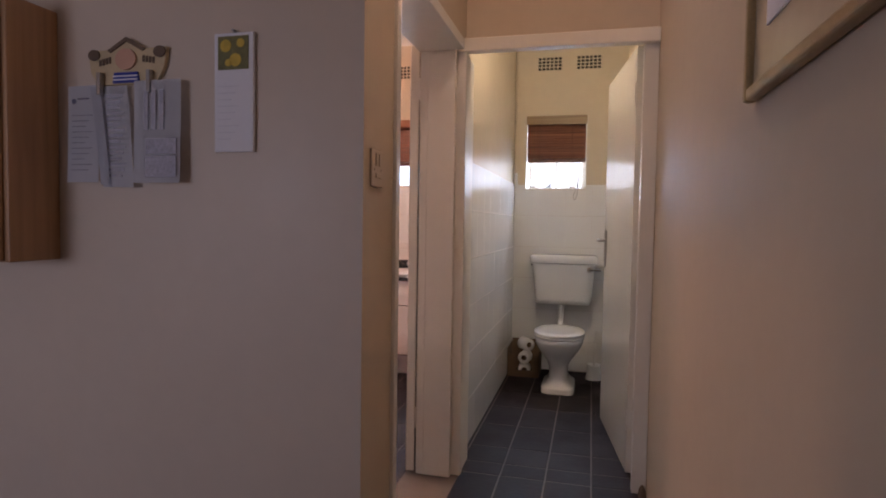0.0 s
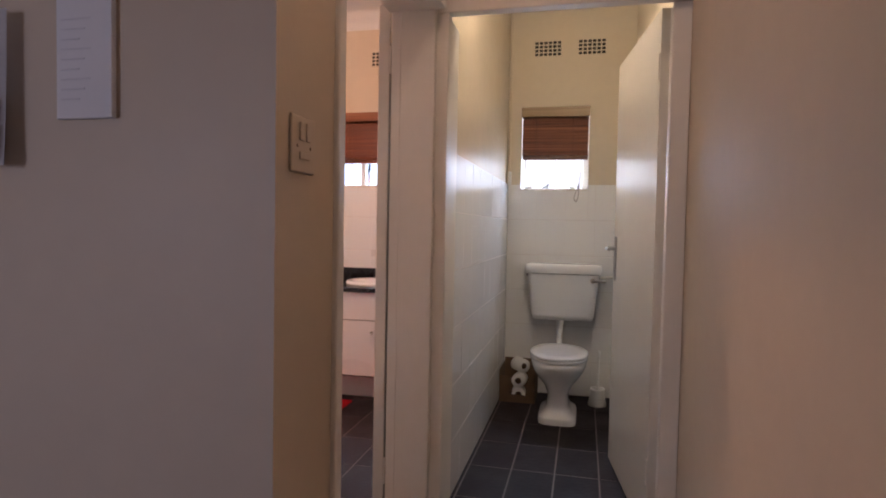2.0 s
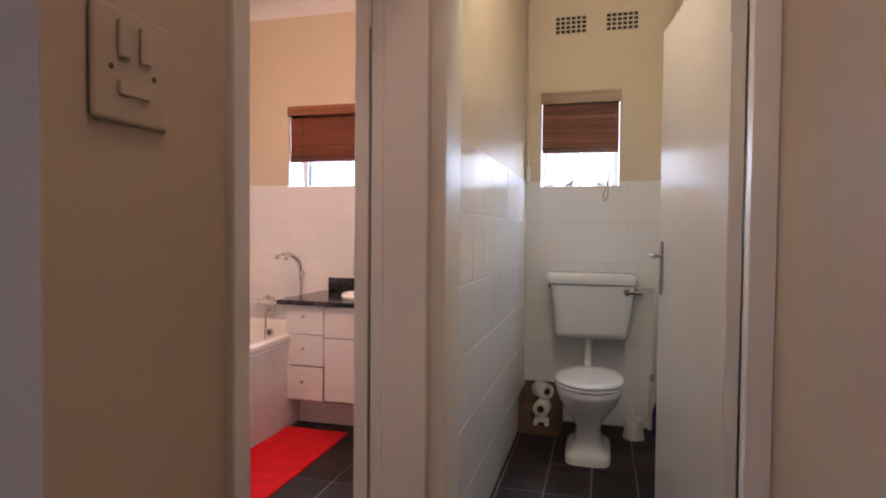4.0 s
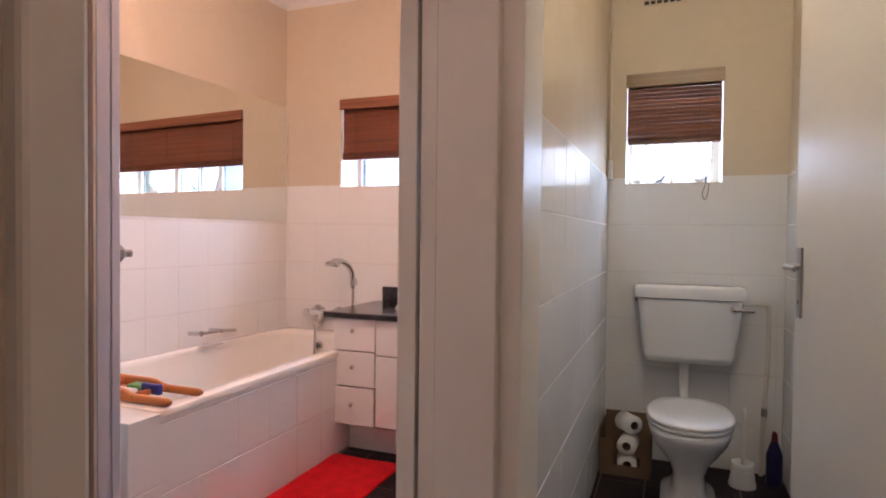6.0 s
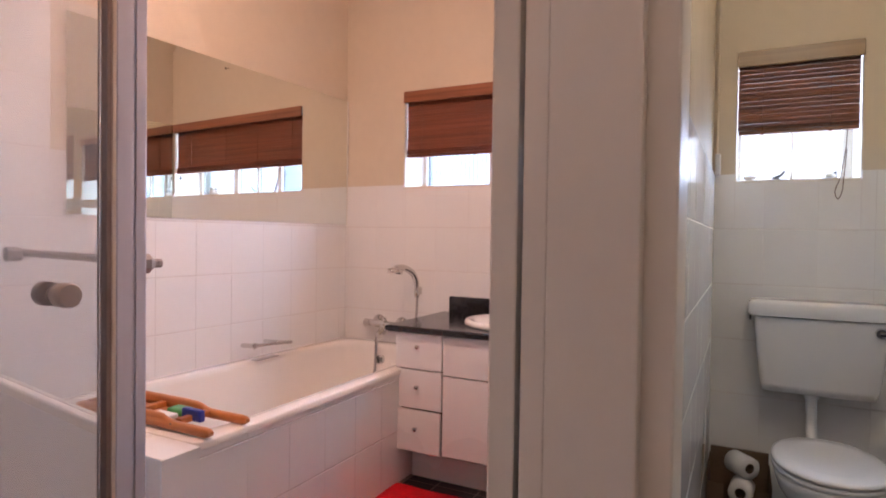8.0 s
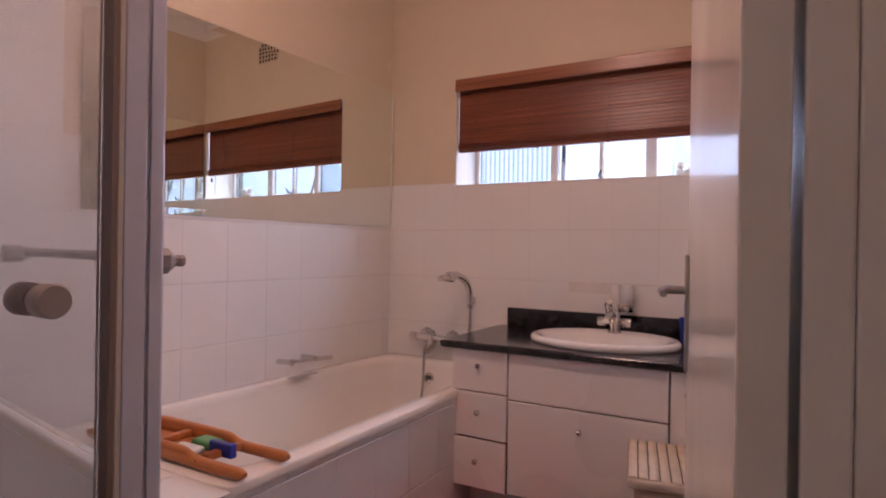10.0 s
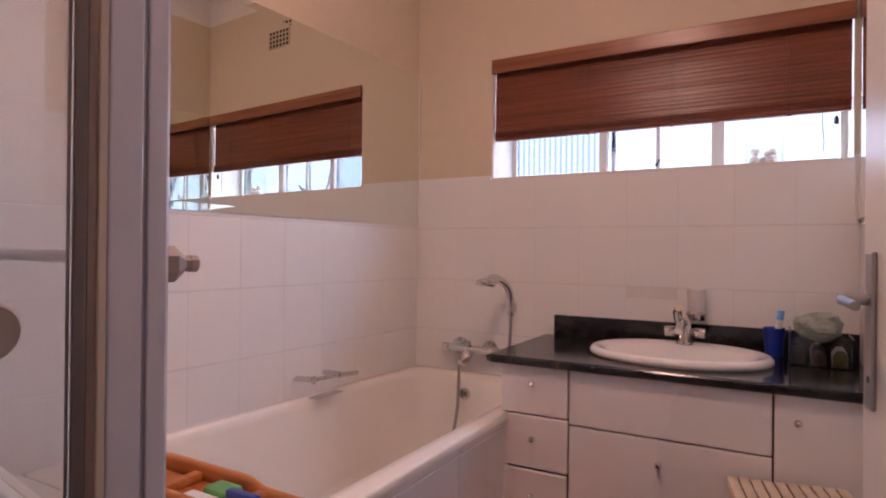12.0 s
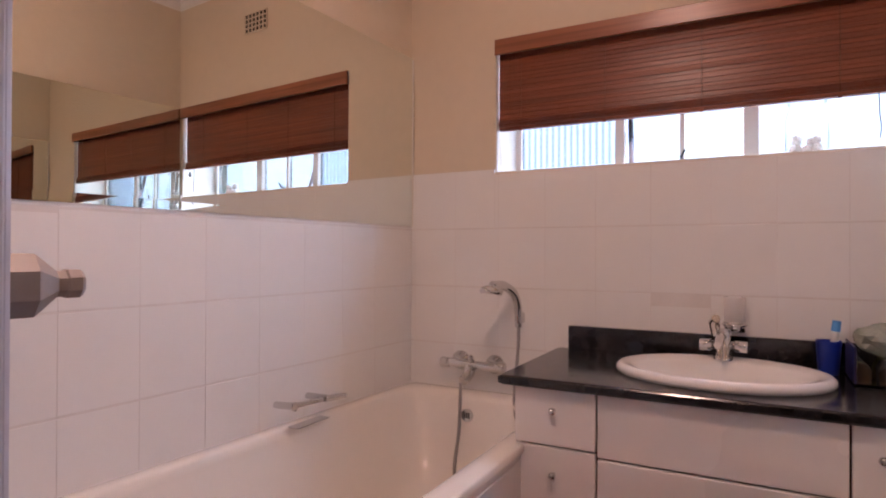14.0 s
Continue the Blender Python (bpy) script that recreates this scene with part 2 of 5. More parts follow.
MIRROR = surface("mirror_silver", (0.84, 0.87, 0.83), 0.004, metal=1.0, spread=0.0)
GLOW = lit("lamp_glass", (1.0, 0.75, 0.5), 6.0)
BACK = lit("bright_haze", (0.86, 0.93, 1.0), 2.2)

# ---- building helpers ----


def blank():
    return bmesh.new()


def box(bm, x0, x1, y0, y1, z0, z1, bevel=0.0, seg=2):
    """Adds a box; bevelled edges where asked."""
    r = bmesh.ops.create_cube(bm, size=1.0)
    vs = r["verts"]
    m = Matrix.Translation(((x0 + x1) / 2, (y0 + y1) / 2, (z0 + z1) / 2)) @ Matrix.Diagonal((x1 - x0, y1 - y0, z1 - z0, 1))
    bmesh.ops.transform(bm, matrix=m, verts=vs)
    if bevel:
        es = list({e for v in vs for e in v.link_edges})
        bmesh.ops.bevel(bm, geom=es, offset=bevel, segments=seg, affect="EDGES", profile=0.5)
    return bm


def boxes(*spans, bevel=0.0):
    bm = blank()
    for s in spans:
        box(bm, *s, bevel=bevel)
    return bm


def tube(bm, points, radius, sides=12, closed_ends=True):
    """A round tube along points; radius is one number or one a point."""
    pts = [Vector(p) for p in points]
    rad = radius if hasattr(radius, "__len__") else [radius] * len(pts)
    rings, up = [], None
    for i, p in enumerate(pts):
        d = (pts[min(i + 1, len(pts) - 1)] - pts[max(i - 1, 0)]).normalized()
        if up is None:
            up = d.orthogonal().normalized()
        up = (up - d * up.dot(d)).normalized()
        side = d.cross(up)
        rings.append([bm.verts.new(p + rad[i] * (up * math.cos(a) + side * math.sin(a)))
                      for a in (2 * math.pi * k / sides for k in range(sides))])
    for a, b in zip(rings, rings[1:]):
        for k in range(sides):
            f = bm.faces.new((a[k], a[(k + 1) % sides], b[(k + 1) % sides], b[k]))
            f.smooth = True
    if closed_ends:
        for f in (bm.faces.new(list(reversed(rings[0]))), bm.faces.new(rings[-1])):
            for e in f.edges:
                e.smooth = False
    return bm


def loft(bm, rings, cap0=True, cap1=True):
    """Joins rings of equal point counts into a smooth skin."""
    made = [[bm.verts.new(p) for p in r] for r in rings]
    n = len(made[0])
    for a, b in zip(made, made[1:]):
        for k in range(n):
            f = bm.faces.new((a[k], a[(k + 1) % n], b[(k + 1) % n], b[k]))
            f.smooth = True
    caps = ([bm.faces.new(list(reversed(made[0])))] if cap0 else []) + ([bm.faces.new(made[-1])] if cap1 else [])
    for f in caps:
        for e in f.edges:
            e.smooth = False
    return bm


def ellipse(cx, cy, z, rx, ry, n=40, power=2.0):
    out = []
    for k in range(n):
        a = 2 * math.pi * k / n
        c, s = math.cos(a), math.sin(a)
        out.append((cx + rx * math.copysign(abs(c) ** (2 / power), c), cy + ry * math.copysign(abs(s) ** (2 / power), s), z))
    return out


def link(name, bm, material, parent=None, label=""):
    bmesh.ops.recalc_face_normals(bm, faces=bm.faces)
    me = bpy.data.meshes.new(name)
    bm.to_mesh(me)
    bm.free()
    me.materials.append(material)
    ob = new(name, me)
    if parent is not None:
        ob.parent = parent
    if label:
        ob["label"] = label
    return ob


def part(name, bm, material, parent, label=""):
    return link(name, bm, material, parent, label)


def thing(name, label, category, group="", at=(0, 0, 0)):
    ob = new(name)
    ob.empty_display_size = 0.05
    ob.location = at
    return tagged(ob, label, category, group)


def structure(name, bm, material, label="", category=""):
    return tagged(link(name, bm, material), label, category, kind="structure")


def share(name, mesh, parent, place, turn=(0, 0, 0)):
    ob = new(name, mesh)
    ob.parent = parent
    ob.location = place
    ob.rotation_euler = turn
    return ob


def curve_points(points, steps=8):
    """A smooth line through points (Catmull-Rom)."""
    p = [Vector(q) for q in points]
    p = [2 * p[0] - p[1]] + p + [2 * p[-1] - p[-2]]
    out = []
    for i in range(1, len(p) - 2):
        for k in range(steps):
            t = k / steps
            out.append(0.5 * (2 * p[i] + (p[i + 1] - p[i - 1]) * t + (2 * p[i - 1] - 5 * p[i] + 4 * p[i + 1] - p[i + 2]) * t * t
                              + (3 * p[i] - p[i - 1] - 3 * p[i + 1] + p[i + 2]) * t ** 3))
    out.append(p[-2])
    return out


# ---- the plan ----
NORTH, WEST, PARTY_W, PARTY_E, WC_EAST = 5.065, -2.502, -0.62, -0.40, 0.475
LEFT, RIGHT, GREY = -0.36, 0.49, 1.68          # corridor sides and the hall's end wall
DOOR_A, DOOR_B, HEAD = 1.953, 2.86, 1.97        # bathroom doorway
WC0, WC1 = 2.92, 3.08                          # the wall with the toilet door
ROOF, TILE_TOP = 2.80, 1.507
BW = (-2.08, -0.645, 1.487, 2.06)              # bathroom window opening
CW = (-0.305, 0.175, 1.468, 2.062)             # toilet window opening
OUT = 5.40
SKEW = -2.8                                    # the wall beside the bath is out of square, in degrees
LEAN = math.tan(radians(-SKEW))


def out_of_square(ob):
    """Turns what is built square against the bath wall to the wall's true line."""
    ob.matrix_world = Matrix.Translation((WEST, NORTH, 0)) @ Matrix.Rotation(radians(SKEW), 4, "Z") @ Matrix.Translation((-WEST, -NORTH, 0))
    return ob



# ---- the large structure ----
tagged(link("ground", boxes((-60, 60, 5.40, 90, -0.60, -0.42)), GARDEN), "short green lawn outside the windows", "ground", kind="structure")
structure("floor", boxes((-3.5, 0.9, -3.0, OUT, -0.30, -0.002)), SLATE_GROUT, "dark slate tiles with pale grout joints", "floor")

structure("wall_north", boxes(
    (-2.80, BW[0], NORTH, OUT, -0.3, ROOF), (BW[0], BW[1], NORTH, OUT, -0.3, BW[2]), (BW[0], BW[1], NORTH, OUT, BW[3], ROOF),
    (BW[1], CW[0], NORTH, OUT, -0.3, ROOF), (CW[0], CW[1], NORTH, OUT, -0.3, CW[2]), (CW[0], CW[1], NORTH, OUT, CW[3], ROOF),
    (CW[1], 0.80, NORTH, OUT, -0.3, ROOF)), CREAM, "cream painted outside wall with two windows", "wall")
out_of_square(structure("wall_west", boxes((-2.75, WEST, GREY - 0.04, NORTH, 0, ROOF)), CREAM, "cream painted wall above white tiles", "wall"))
structure("wall_party", boxes((-0.550, PARTY_E, DOOR_B + 0.020, 3.75, 0, ROOF), (PARTY_W, PARTY_E, 3.75, NORTH, 0, ROOF)), CREAM, "cream painted wall between bathroom and toilet", "wall")
party = bpy.data.objects["wall_party"].data
party.materials.append(CREAM_GLOSS)
for poly in party.polygons:
    poly.material_index = 1 if poly.normal.x > 0.5 else 0
structure("wall_bathroom_side", boxes((-0.56, LEFT, GREY + 0.003, DOOR_A, 0, ROOF), (-0.56, LEFT, DOOR_A, DOOR_B, HEAD + 0.03, ROOF)), PEACH,
          "cream painted corridor wall beside the bathroom door", "wall")
structure("wall_corner", boxes((PARTY_E, LEFT, DOOR_B, WC1, HEAD + 0.062, ROOF)), PEACH, "narrow corridor wall over the corner of the two doors", "wall")
structure("wall_hall_end", boxes((-3.3, -0.56, GREY, 1.80, 0, ROOF), (-0.56, LEFT, GREY, GREY + 0.003, 0, ROOF)), HALL, "greyish cream hall wall with papers and calendar", "wall")
structure("wall_toilet_front", boxes((LEFT, RIGHT - 0.001, WC0 + 0.0142, WC1, HEAD + 0.0605, ROOF)), PEACH, "cream wall above the toilet door", "wall")
structure("wall_east", boxes((RIGHT, 0.75, -3.0, WC1, 0, ROOF)), PEACH, "cream gloss painted corridor wall with a picture", "wall")
structure("wall_toilet_east", boxes((WC_EAST, 0.75, WC1, NORTH, 0, ROOF)), CREAM, "cream toilet wall above white tiles", "wall")
# unseen wall; its window is assumed and placed to let hall_skylight in
structure("wall_south", boxes((-3.3, -2.85, -1.8, -1.6, 0, ROOF), (-1.65, 0.75, -1.8, -1.6, 0, ROOF), (-2.85, -1.65, -1.8, -1.6, 0, 0.6), (-2.85, -1.65, -1.8, -1.6, 2.0, ROOF)), HALL, "plain cream hall wall out of view, with an assumed window opening", "wall")
structure("wall_hall_west", boxes((-3.3, -3.05, -1.6, GREY, 0, ROOF)), HALL, "plain cream hall wall", "wall")
structure("ceiling", boxes((-3.3, 0.8, -3.0, OUT, ROOF, ROOF + 0.2)), CEIL, "smooth white ceiling", "ceiling")


def cornice(x0, x1, y0, y1, z, size=0.09, lean=0.0):
    """A coved moulding round the top of a room."""
    bm = blank()
    rings = []
    for k in range(9):
        a = k / 8 * math.pi / 2
        d, h = size * (1 - math.cos(a)), size * math.sin(a)
        rings.append([(x0 + d - lean, y0 + d, z - size + h), (x1 - d, y0 + d, z - size + h), (x1 - d, y1 - d, z - size + h), (x0 + d, y1 - d, z - size + h)])
    rings.reverse()
    made = [[bm.verts.new(p) for p in r] for r in rings]
    for a, b in zip(made, made[1:]):
        for k in range(4):
            bm.faces.new((a[k], a[(k + 1) % 4], b[(k + 1) % 4], b[k]))
    return bm


structure("cornice", cornice(WEST + 0.001, PARTY_W - 0.001, 1.801, NORTH - 0.001, ROOF - 0.001, 0.115, LEAN * (NORTH - 1.80)), CEIL, "white coved plaster cornice", "cornice")

# ---- doors ----


def bath_frame():
    f = tagged(new("door_frame_1"), "cream enamelled steel frame of the bathroom doorway", "door frame", kind="structure")
    part("jamb", boxes((-0.60, LEFT + 0.012, DOOR_A - 0.035, DOOR_A, 0, HEAD + 0.03), (-0.56, -0.50, DOOR_A, DOOR_A + 0.014, 0, HEAD), bevel=0.004), ENAMEL, f)
    part("jamb", boxes((-0.516, -0.388, 2.846, 2.879, 0, HEAD + 0.03), (-0.553, -0.5163, 2.849, 2.879, 0, HEAD + 0.03), bevel=0.003), ENAMEL, f)
    part("head", boxes((-0.56, LEFT + 0.012, DOOR_A - 0.035, 2.845, HEAD, HEAD + 0.045), (-0.553, -0.388, 2.8455, 2.879, HEAD + 0.0305, HEAD + 0.045), bevel=0.003), ENAMEL, f)
    return f


def wc_frame():
    f = tagged(new("door_frame_2"), "cream enamelled steel frame of the toilet doorway", "door frame", kind="structure")
    part("jamb", boxes((-0.399, -0.345, 2.880, 2.934, 0, HEAD), (-0.399, -0.351, 2.9343, WC1 + 0.01, 0, HEAD), bevel=0.004), ENAMEL, f)
    part("jamb", boxes((0.466, RIGHT - 0.001, WC0 + 0.0603, WC1 + 0.01, 0, HEAD), (0.428, RIGHT - 0.001, WC0, WC0 + 0.06, 0, HEAD), bevel=0.003), ENAMEL, f)
    part("head", boxes((-0.399, RIGHT - 0.001, 2.880, 2.9338, HEAD + 0.0005, HEAD + 0.06), bevel=0.004), ENAMEL, f)
    return f


bath_frame()
wc_frame()


def door_leaf(name, label, width, height, hinge, angle, side, low=0.940, lift=0.160):
    """A flush leaf that hangs from the origin along +y, with lever handles; side: +1 puts the thickness towards +x."""
    d = tagged(new(name), label, "door", kind="structure")
    t = 0.04 * side
    part("leaf", box(blank(), min(0, t), max(0, t), 0.003, width, 0.012, height, bevel=0.003), GLOSS, d)
    for face, out in ((0, -side), (t, side)):
        plate = part("handle_plate", box(blank(), *sorted((face, face + 0.008 * out)), width - 0.070, width - 0.033, low, low + (0.220 if low > 0.9 else 0.262), bevel=0.003), DULL, d, "satin metal handle plate")
        bm = blank()
        tube(bm, [(face, width - 0.051, low + lift), (face + 0.05 * out, width - 0.051, low + lift)], 0.010)
        tube(bm, curve_points([(face + 0.045 * out, width - 0.050, low + lift), (face + 0.056 * out, width - 0.10, low + lift + 0.001), (face + 0.054 * out, width - 0.160, low + lift - 0.003)], 5), 0.0078)
        part("lever", bm, DULL, plate, "satin metal lever handle")
        part("keyhole", tube(blank(), [(face + 0.0075 * out, width - 0.056, low + 0.05), (face + 0.0092 * out, width - 0.056, low + 0.05)], 0.006), BLACK, plate)
    for z in (0.22, 1.75):
        part("hinge", tube(blank(), [(-0.0045 * side, -0.001, z), (-0.0045 * side, -0.001, z + 0.10)], 0.0035), ENAMEL, d, "painted butt hinge")
    d.matrix_world = pose(*hinge, 0, 0, angle)
    return d


door_leaf("door_1", "white flush door standing wide open into the bathroom", 0.930, 2.00, (-0.560, 2.846, 0), 9.3, -1, 0.888, 0.182)
door_leaf("door_2", "white flush door standing open into the toilet", 0.80, 2.02, (0.413, 3.108, 0), 7.7, 1)

# ---- bathroom ----


def bath_window():
    x0, x1, z0, z1 = BW
    w = tagged(new("window_1"), "white steel window with reeded and plain panes, tinted dark to dim the glare", "window", kind="structure")
    y0, y1 = 5.30, 5.335
    fr = part("window_frame", boxes((x0, x1, y0, y1, z0, z0 + 0.03), (x0, x1, y0, y1, z1 - 0.03, z1), (x0, x0 + 0.028, y0, y1, z0 + 0.03, z1 - 0.03),
                                    (x1 - 0.028, x1, y0, y1, z0 + 0.03, z1 - 0.03), bevel=0.003), ENAMEL, w)
    for a, b in ((-1.627, -1.589), (-1.139, -1.086)):
        part("mullion", box(blank(), a, b, y0 - 0.008, y1, z0 + 0.031, z1 - 0.031, bevel=0.004), ENAMEL, w)
    part("glazing_bar", box(blank(), -1.370, -1.352, y0, y1, z0 + 0.031, z1 - 0.031, bevel=0.003), ENAMEL, w)
    for a, b, m in ((x0 + 0.029, -1.628, REEDED), (-1.588, -1.371, DIM_PANE), (-1.351, -1.140, DIM_PANE), (-1.085, x1 - 0.029, DIM_PANE)):
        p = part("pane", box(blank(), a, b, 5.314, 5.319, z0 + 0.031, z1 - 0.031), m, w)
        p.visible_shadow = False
    bm = blank()
    tube(bm, [(-1.36, 5.292, z0 + 0.045), (-1.36, 5.255, z0 + 0.050)], 0.006)
    tube(bm, [(-1.36, 5.258, z0 + 0.048), (-1.345, 5.250, z0 + 0.075)], 0.005)
    part("latch", bm, BLACK, w, "dark casement stay")
    bm = blank()
    tube(bm, [(-1.556, 5.29, z0 + 0.012), (-1.575, 5.36, z0 + 0.26)], 0.011)
    part("stay", bm, ALU, w, "white casement stay")
    part("window_sill", box(blank(), x0 - 0.0, x1 + 0.0, NORTH + 0.003, 5.30, z0 - 0.0, z0 + 0.010, bevel=0.002), ENAMEL, w, "white painted sill")
    part("reveal", boxes((x0 + 0.0005, x0 + 0.004, NORTH + 0.003, 5.30, z0 + 0.010, z1), (x1 - 0.004, x1 - 0.0005, NORTH + 0.003, 5.30, z0 + 0.010, z1)), ENAMEL, w, "white painted reveal")
    return w


bath_window()


def blind(name, label, x0, x1, y, top, val, bottom, slats, stack, tilt, wood_a, wood_b, cords, group):
    """A wooden slatted blind: valance, tilted slats, the stacked slats and bottom rail, ladder cords."""
    b = thing(name, label, "blind", group, (0, 0, 0))
    part("valance", boxes((x0 - 0.004, x1 + 0.004, y - 0.045, y - 0.033, top - val, top), bevel=0.003), wood_b, b, "moulded wooden valance")
    part("head_rail", box(blank(), x0 + 0.01, x1 - 0.01, y - 0.030, y + 0.012, top - val + 0.012, top - 0.003), DULL, b)
    bm = blank()
    box(bm, x0 + 0.002, x1 - 0.005, -0.0125, 0.0125, -0.0014, 0.0014, bevel=0.0008, seg=1)
    me = link("slat", bm, wood_a, b)
    data = me.data
    z_hi, z_lo = top - val + 0.004, bottom + 0.020 + stack * 0.0036
    me.location, me.rotation_euler = (0, y, z_hi), (radians(tilt), 0, 0)
    for k in range(1, slats):
        share("slat", data, b, (0, y + random.uniform(-0.001, 0.001), z_hi + (z_lo - z_hi) * k / (slats - 1)), (radians(tilt + random.uniform(-2, 2)), random.uniform(-0.0015, 0.0015), 0))
    for k in range(stack):
        share("slat", data, b, (random.uniform(-0.002, 0.002), y + random.uniform(-0.002, 0.002), bottom + 0.019 + 0.0036 * k), (0, 0, 0))
    part("bottom_rail", box(blank(), x0 + 0.006, x1 - 0.006, y - 0.014, y + 0.014, bottom, bottom + 0.016, bevel=0.003), wood_a, b)
    for c in cords:
        part("ladder_cord", tube(blank(), [(c, y - 0.0155, bottom), (c, y - 0.0155, top - val)], 0.0012, 6), CORD, b)
        part("cord_button", box(blank(), c - 0.007, c + 0.007, y - 0.019, y - 0.0145, bottom - 0.006, bottom + 0.010, bevel=0.002), wood_a, b)
    return b


bb = blind("window_blind", "reddish brown wooden slatted blind, half raised over the window", BW[0] + 0.004, BW[1] - 0.004, NORTH + 0.028, 2.058, 0.066, 1.672, 17, 8, 81,
           BLIND, VALANCE, (-1.97, -1.62, -1.27, -0.85), "window blinds")
bm = blank()
tube(bm, curve_points([(-0.745, NORTH + 0.020, 1.69), (-0.742, NORTH + 0.02, 1.60), (-0.738, NORTH + 0.02, 1.565), (-0.742, NORTH + 0.02, 1.525)], 5), 0.0016, 6)
part("pull_cord", bm, BLACK, bb, "dark pull cord")
part("cord_bob", loft(blank(), [ellipse(-0.70, NORTH + 0.02, z, r, r, 10) for z, r in ((1.655, 0.003), (1.648, 0.007), (1.632, 0.009), (1.624, 0.006))]), BLACK, bb, "dark wooden cord bob")


def vent(name, x, z, w, h, cols, rows, group):
    """A square-holed air brick let into the wall face."""
    v = thing(name, "cream grid-pattern air vent in the wall", "air vent", group, (x, NORTH, z))
    # shade inside the holes painted as a near-black sheet behind the bars
    part("backing", box(blank(), -w / 2, w / 2, -0.003, -0.001, -h / 2, h / 2), DARK, v, "dark sheet that gives the holes their shade")
    bm = blank()
    dx, dz = w / cols, h / rows
    bar = 0.26
    for i in range(cols + 1):
        cx = -w / 2 + i * dx
        box(bm, cx - dx * bar / 2, cx + dx * bar / 2, -0.008, -0.003, -h / 2, h / 2)
    for j in range(rows + 1):
        cz = -h / 2 + j * dz
        box(bm, -w / 2, w / 2, -0.0078, -0.003, cz - dz * bar / 2, cz + dz * bar / 2)
    part("grille", bm, CREAM, v)
    return v


vent("air_vent", -0.130, 2.473, 0.19, 0.108, 6, 4, "toilet air vents")
vent("air_vent", 0.175, 2.473, 0.19, 0.108, 6, 4, "toilet air vents")
vent("air_vent", -1.365, 2.46, 0.19, 0.108, 6, 4, "bathroom air vents")


def mirror(name, label, x, face, y0, y1, z0, z1, yaw=0.0, tip=0.0):
    """A frameless wall mirror with a bevelled rim; face: +1 looks towards +x."""
    m = thing(name, label, "mirror", "facing mirrors", (x, y1, 0))
    t = 0.006 * face
    bm = blank()
    s, d = 0.026, -0.0006 * face
    rings = [[(x, y0 - y1 + i, z0 + i), (x, -i, z0 + i), (x, -i, z1 - i), (x, y0 - y1 + i, z1 - i)] for x, i in ((0.001 * face, 0.0), (t - d, 0.0), (t, s))]
    made = [[bm.verts.new(p) for p in r] for r in rings]
    for p, q in zip(made, made[1:]):
        for k in range(4):
            bm.faces.new((p[k], p[(k + 1) % 4], q[(k + 1) % 4], q[k]))
    bm.faces.new(made[-1])
    bm.faces.new(list(reversed(made[0])))
    part("glass_plate", bm, MIRROR, m)
    m.rotation_euler = (0, radians(-tip), radians(yaw))
    return m


bath_mirror = mirror("wall_mirror", "large frameless mirror above the bath", WEST + 0.0058, 1, 3.385, NORTH - 0.014, 1.268, 2.040, SKEW, -0.03)
part("edge_bead", boxes((0.0045, 0.0105, 0.0005, 0.0085, 1.270, 2.036), bevel=0.002), ENAMEL, bath_mirror, "white sealant bead in the corner")
mirror("wall_mirror", "frameless mirror on the wall beside the basin", PARTY_W - 0.012, -1, 3.95, NORTH - 0.012, 1.268, 2.060)


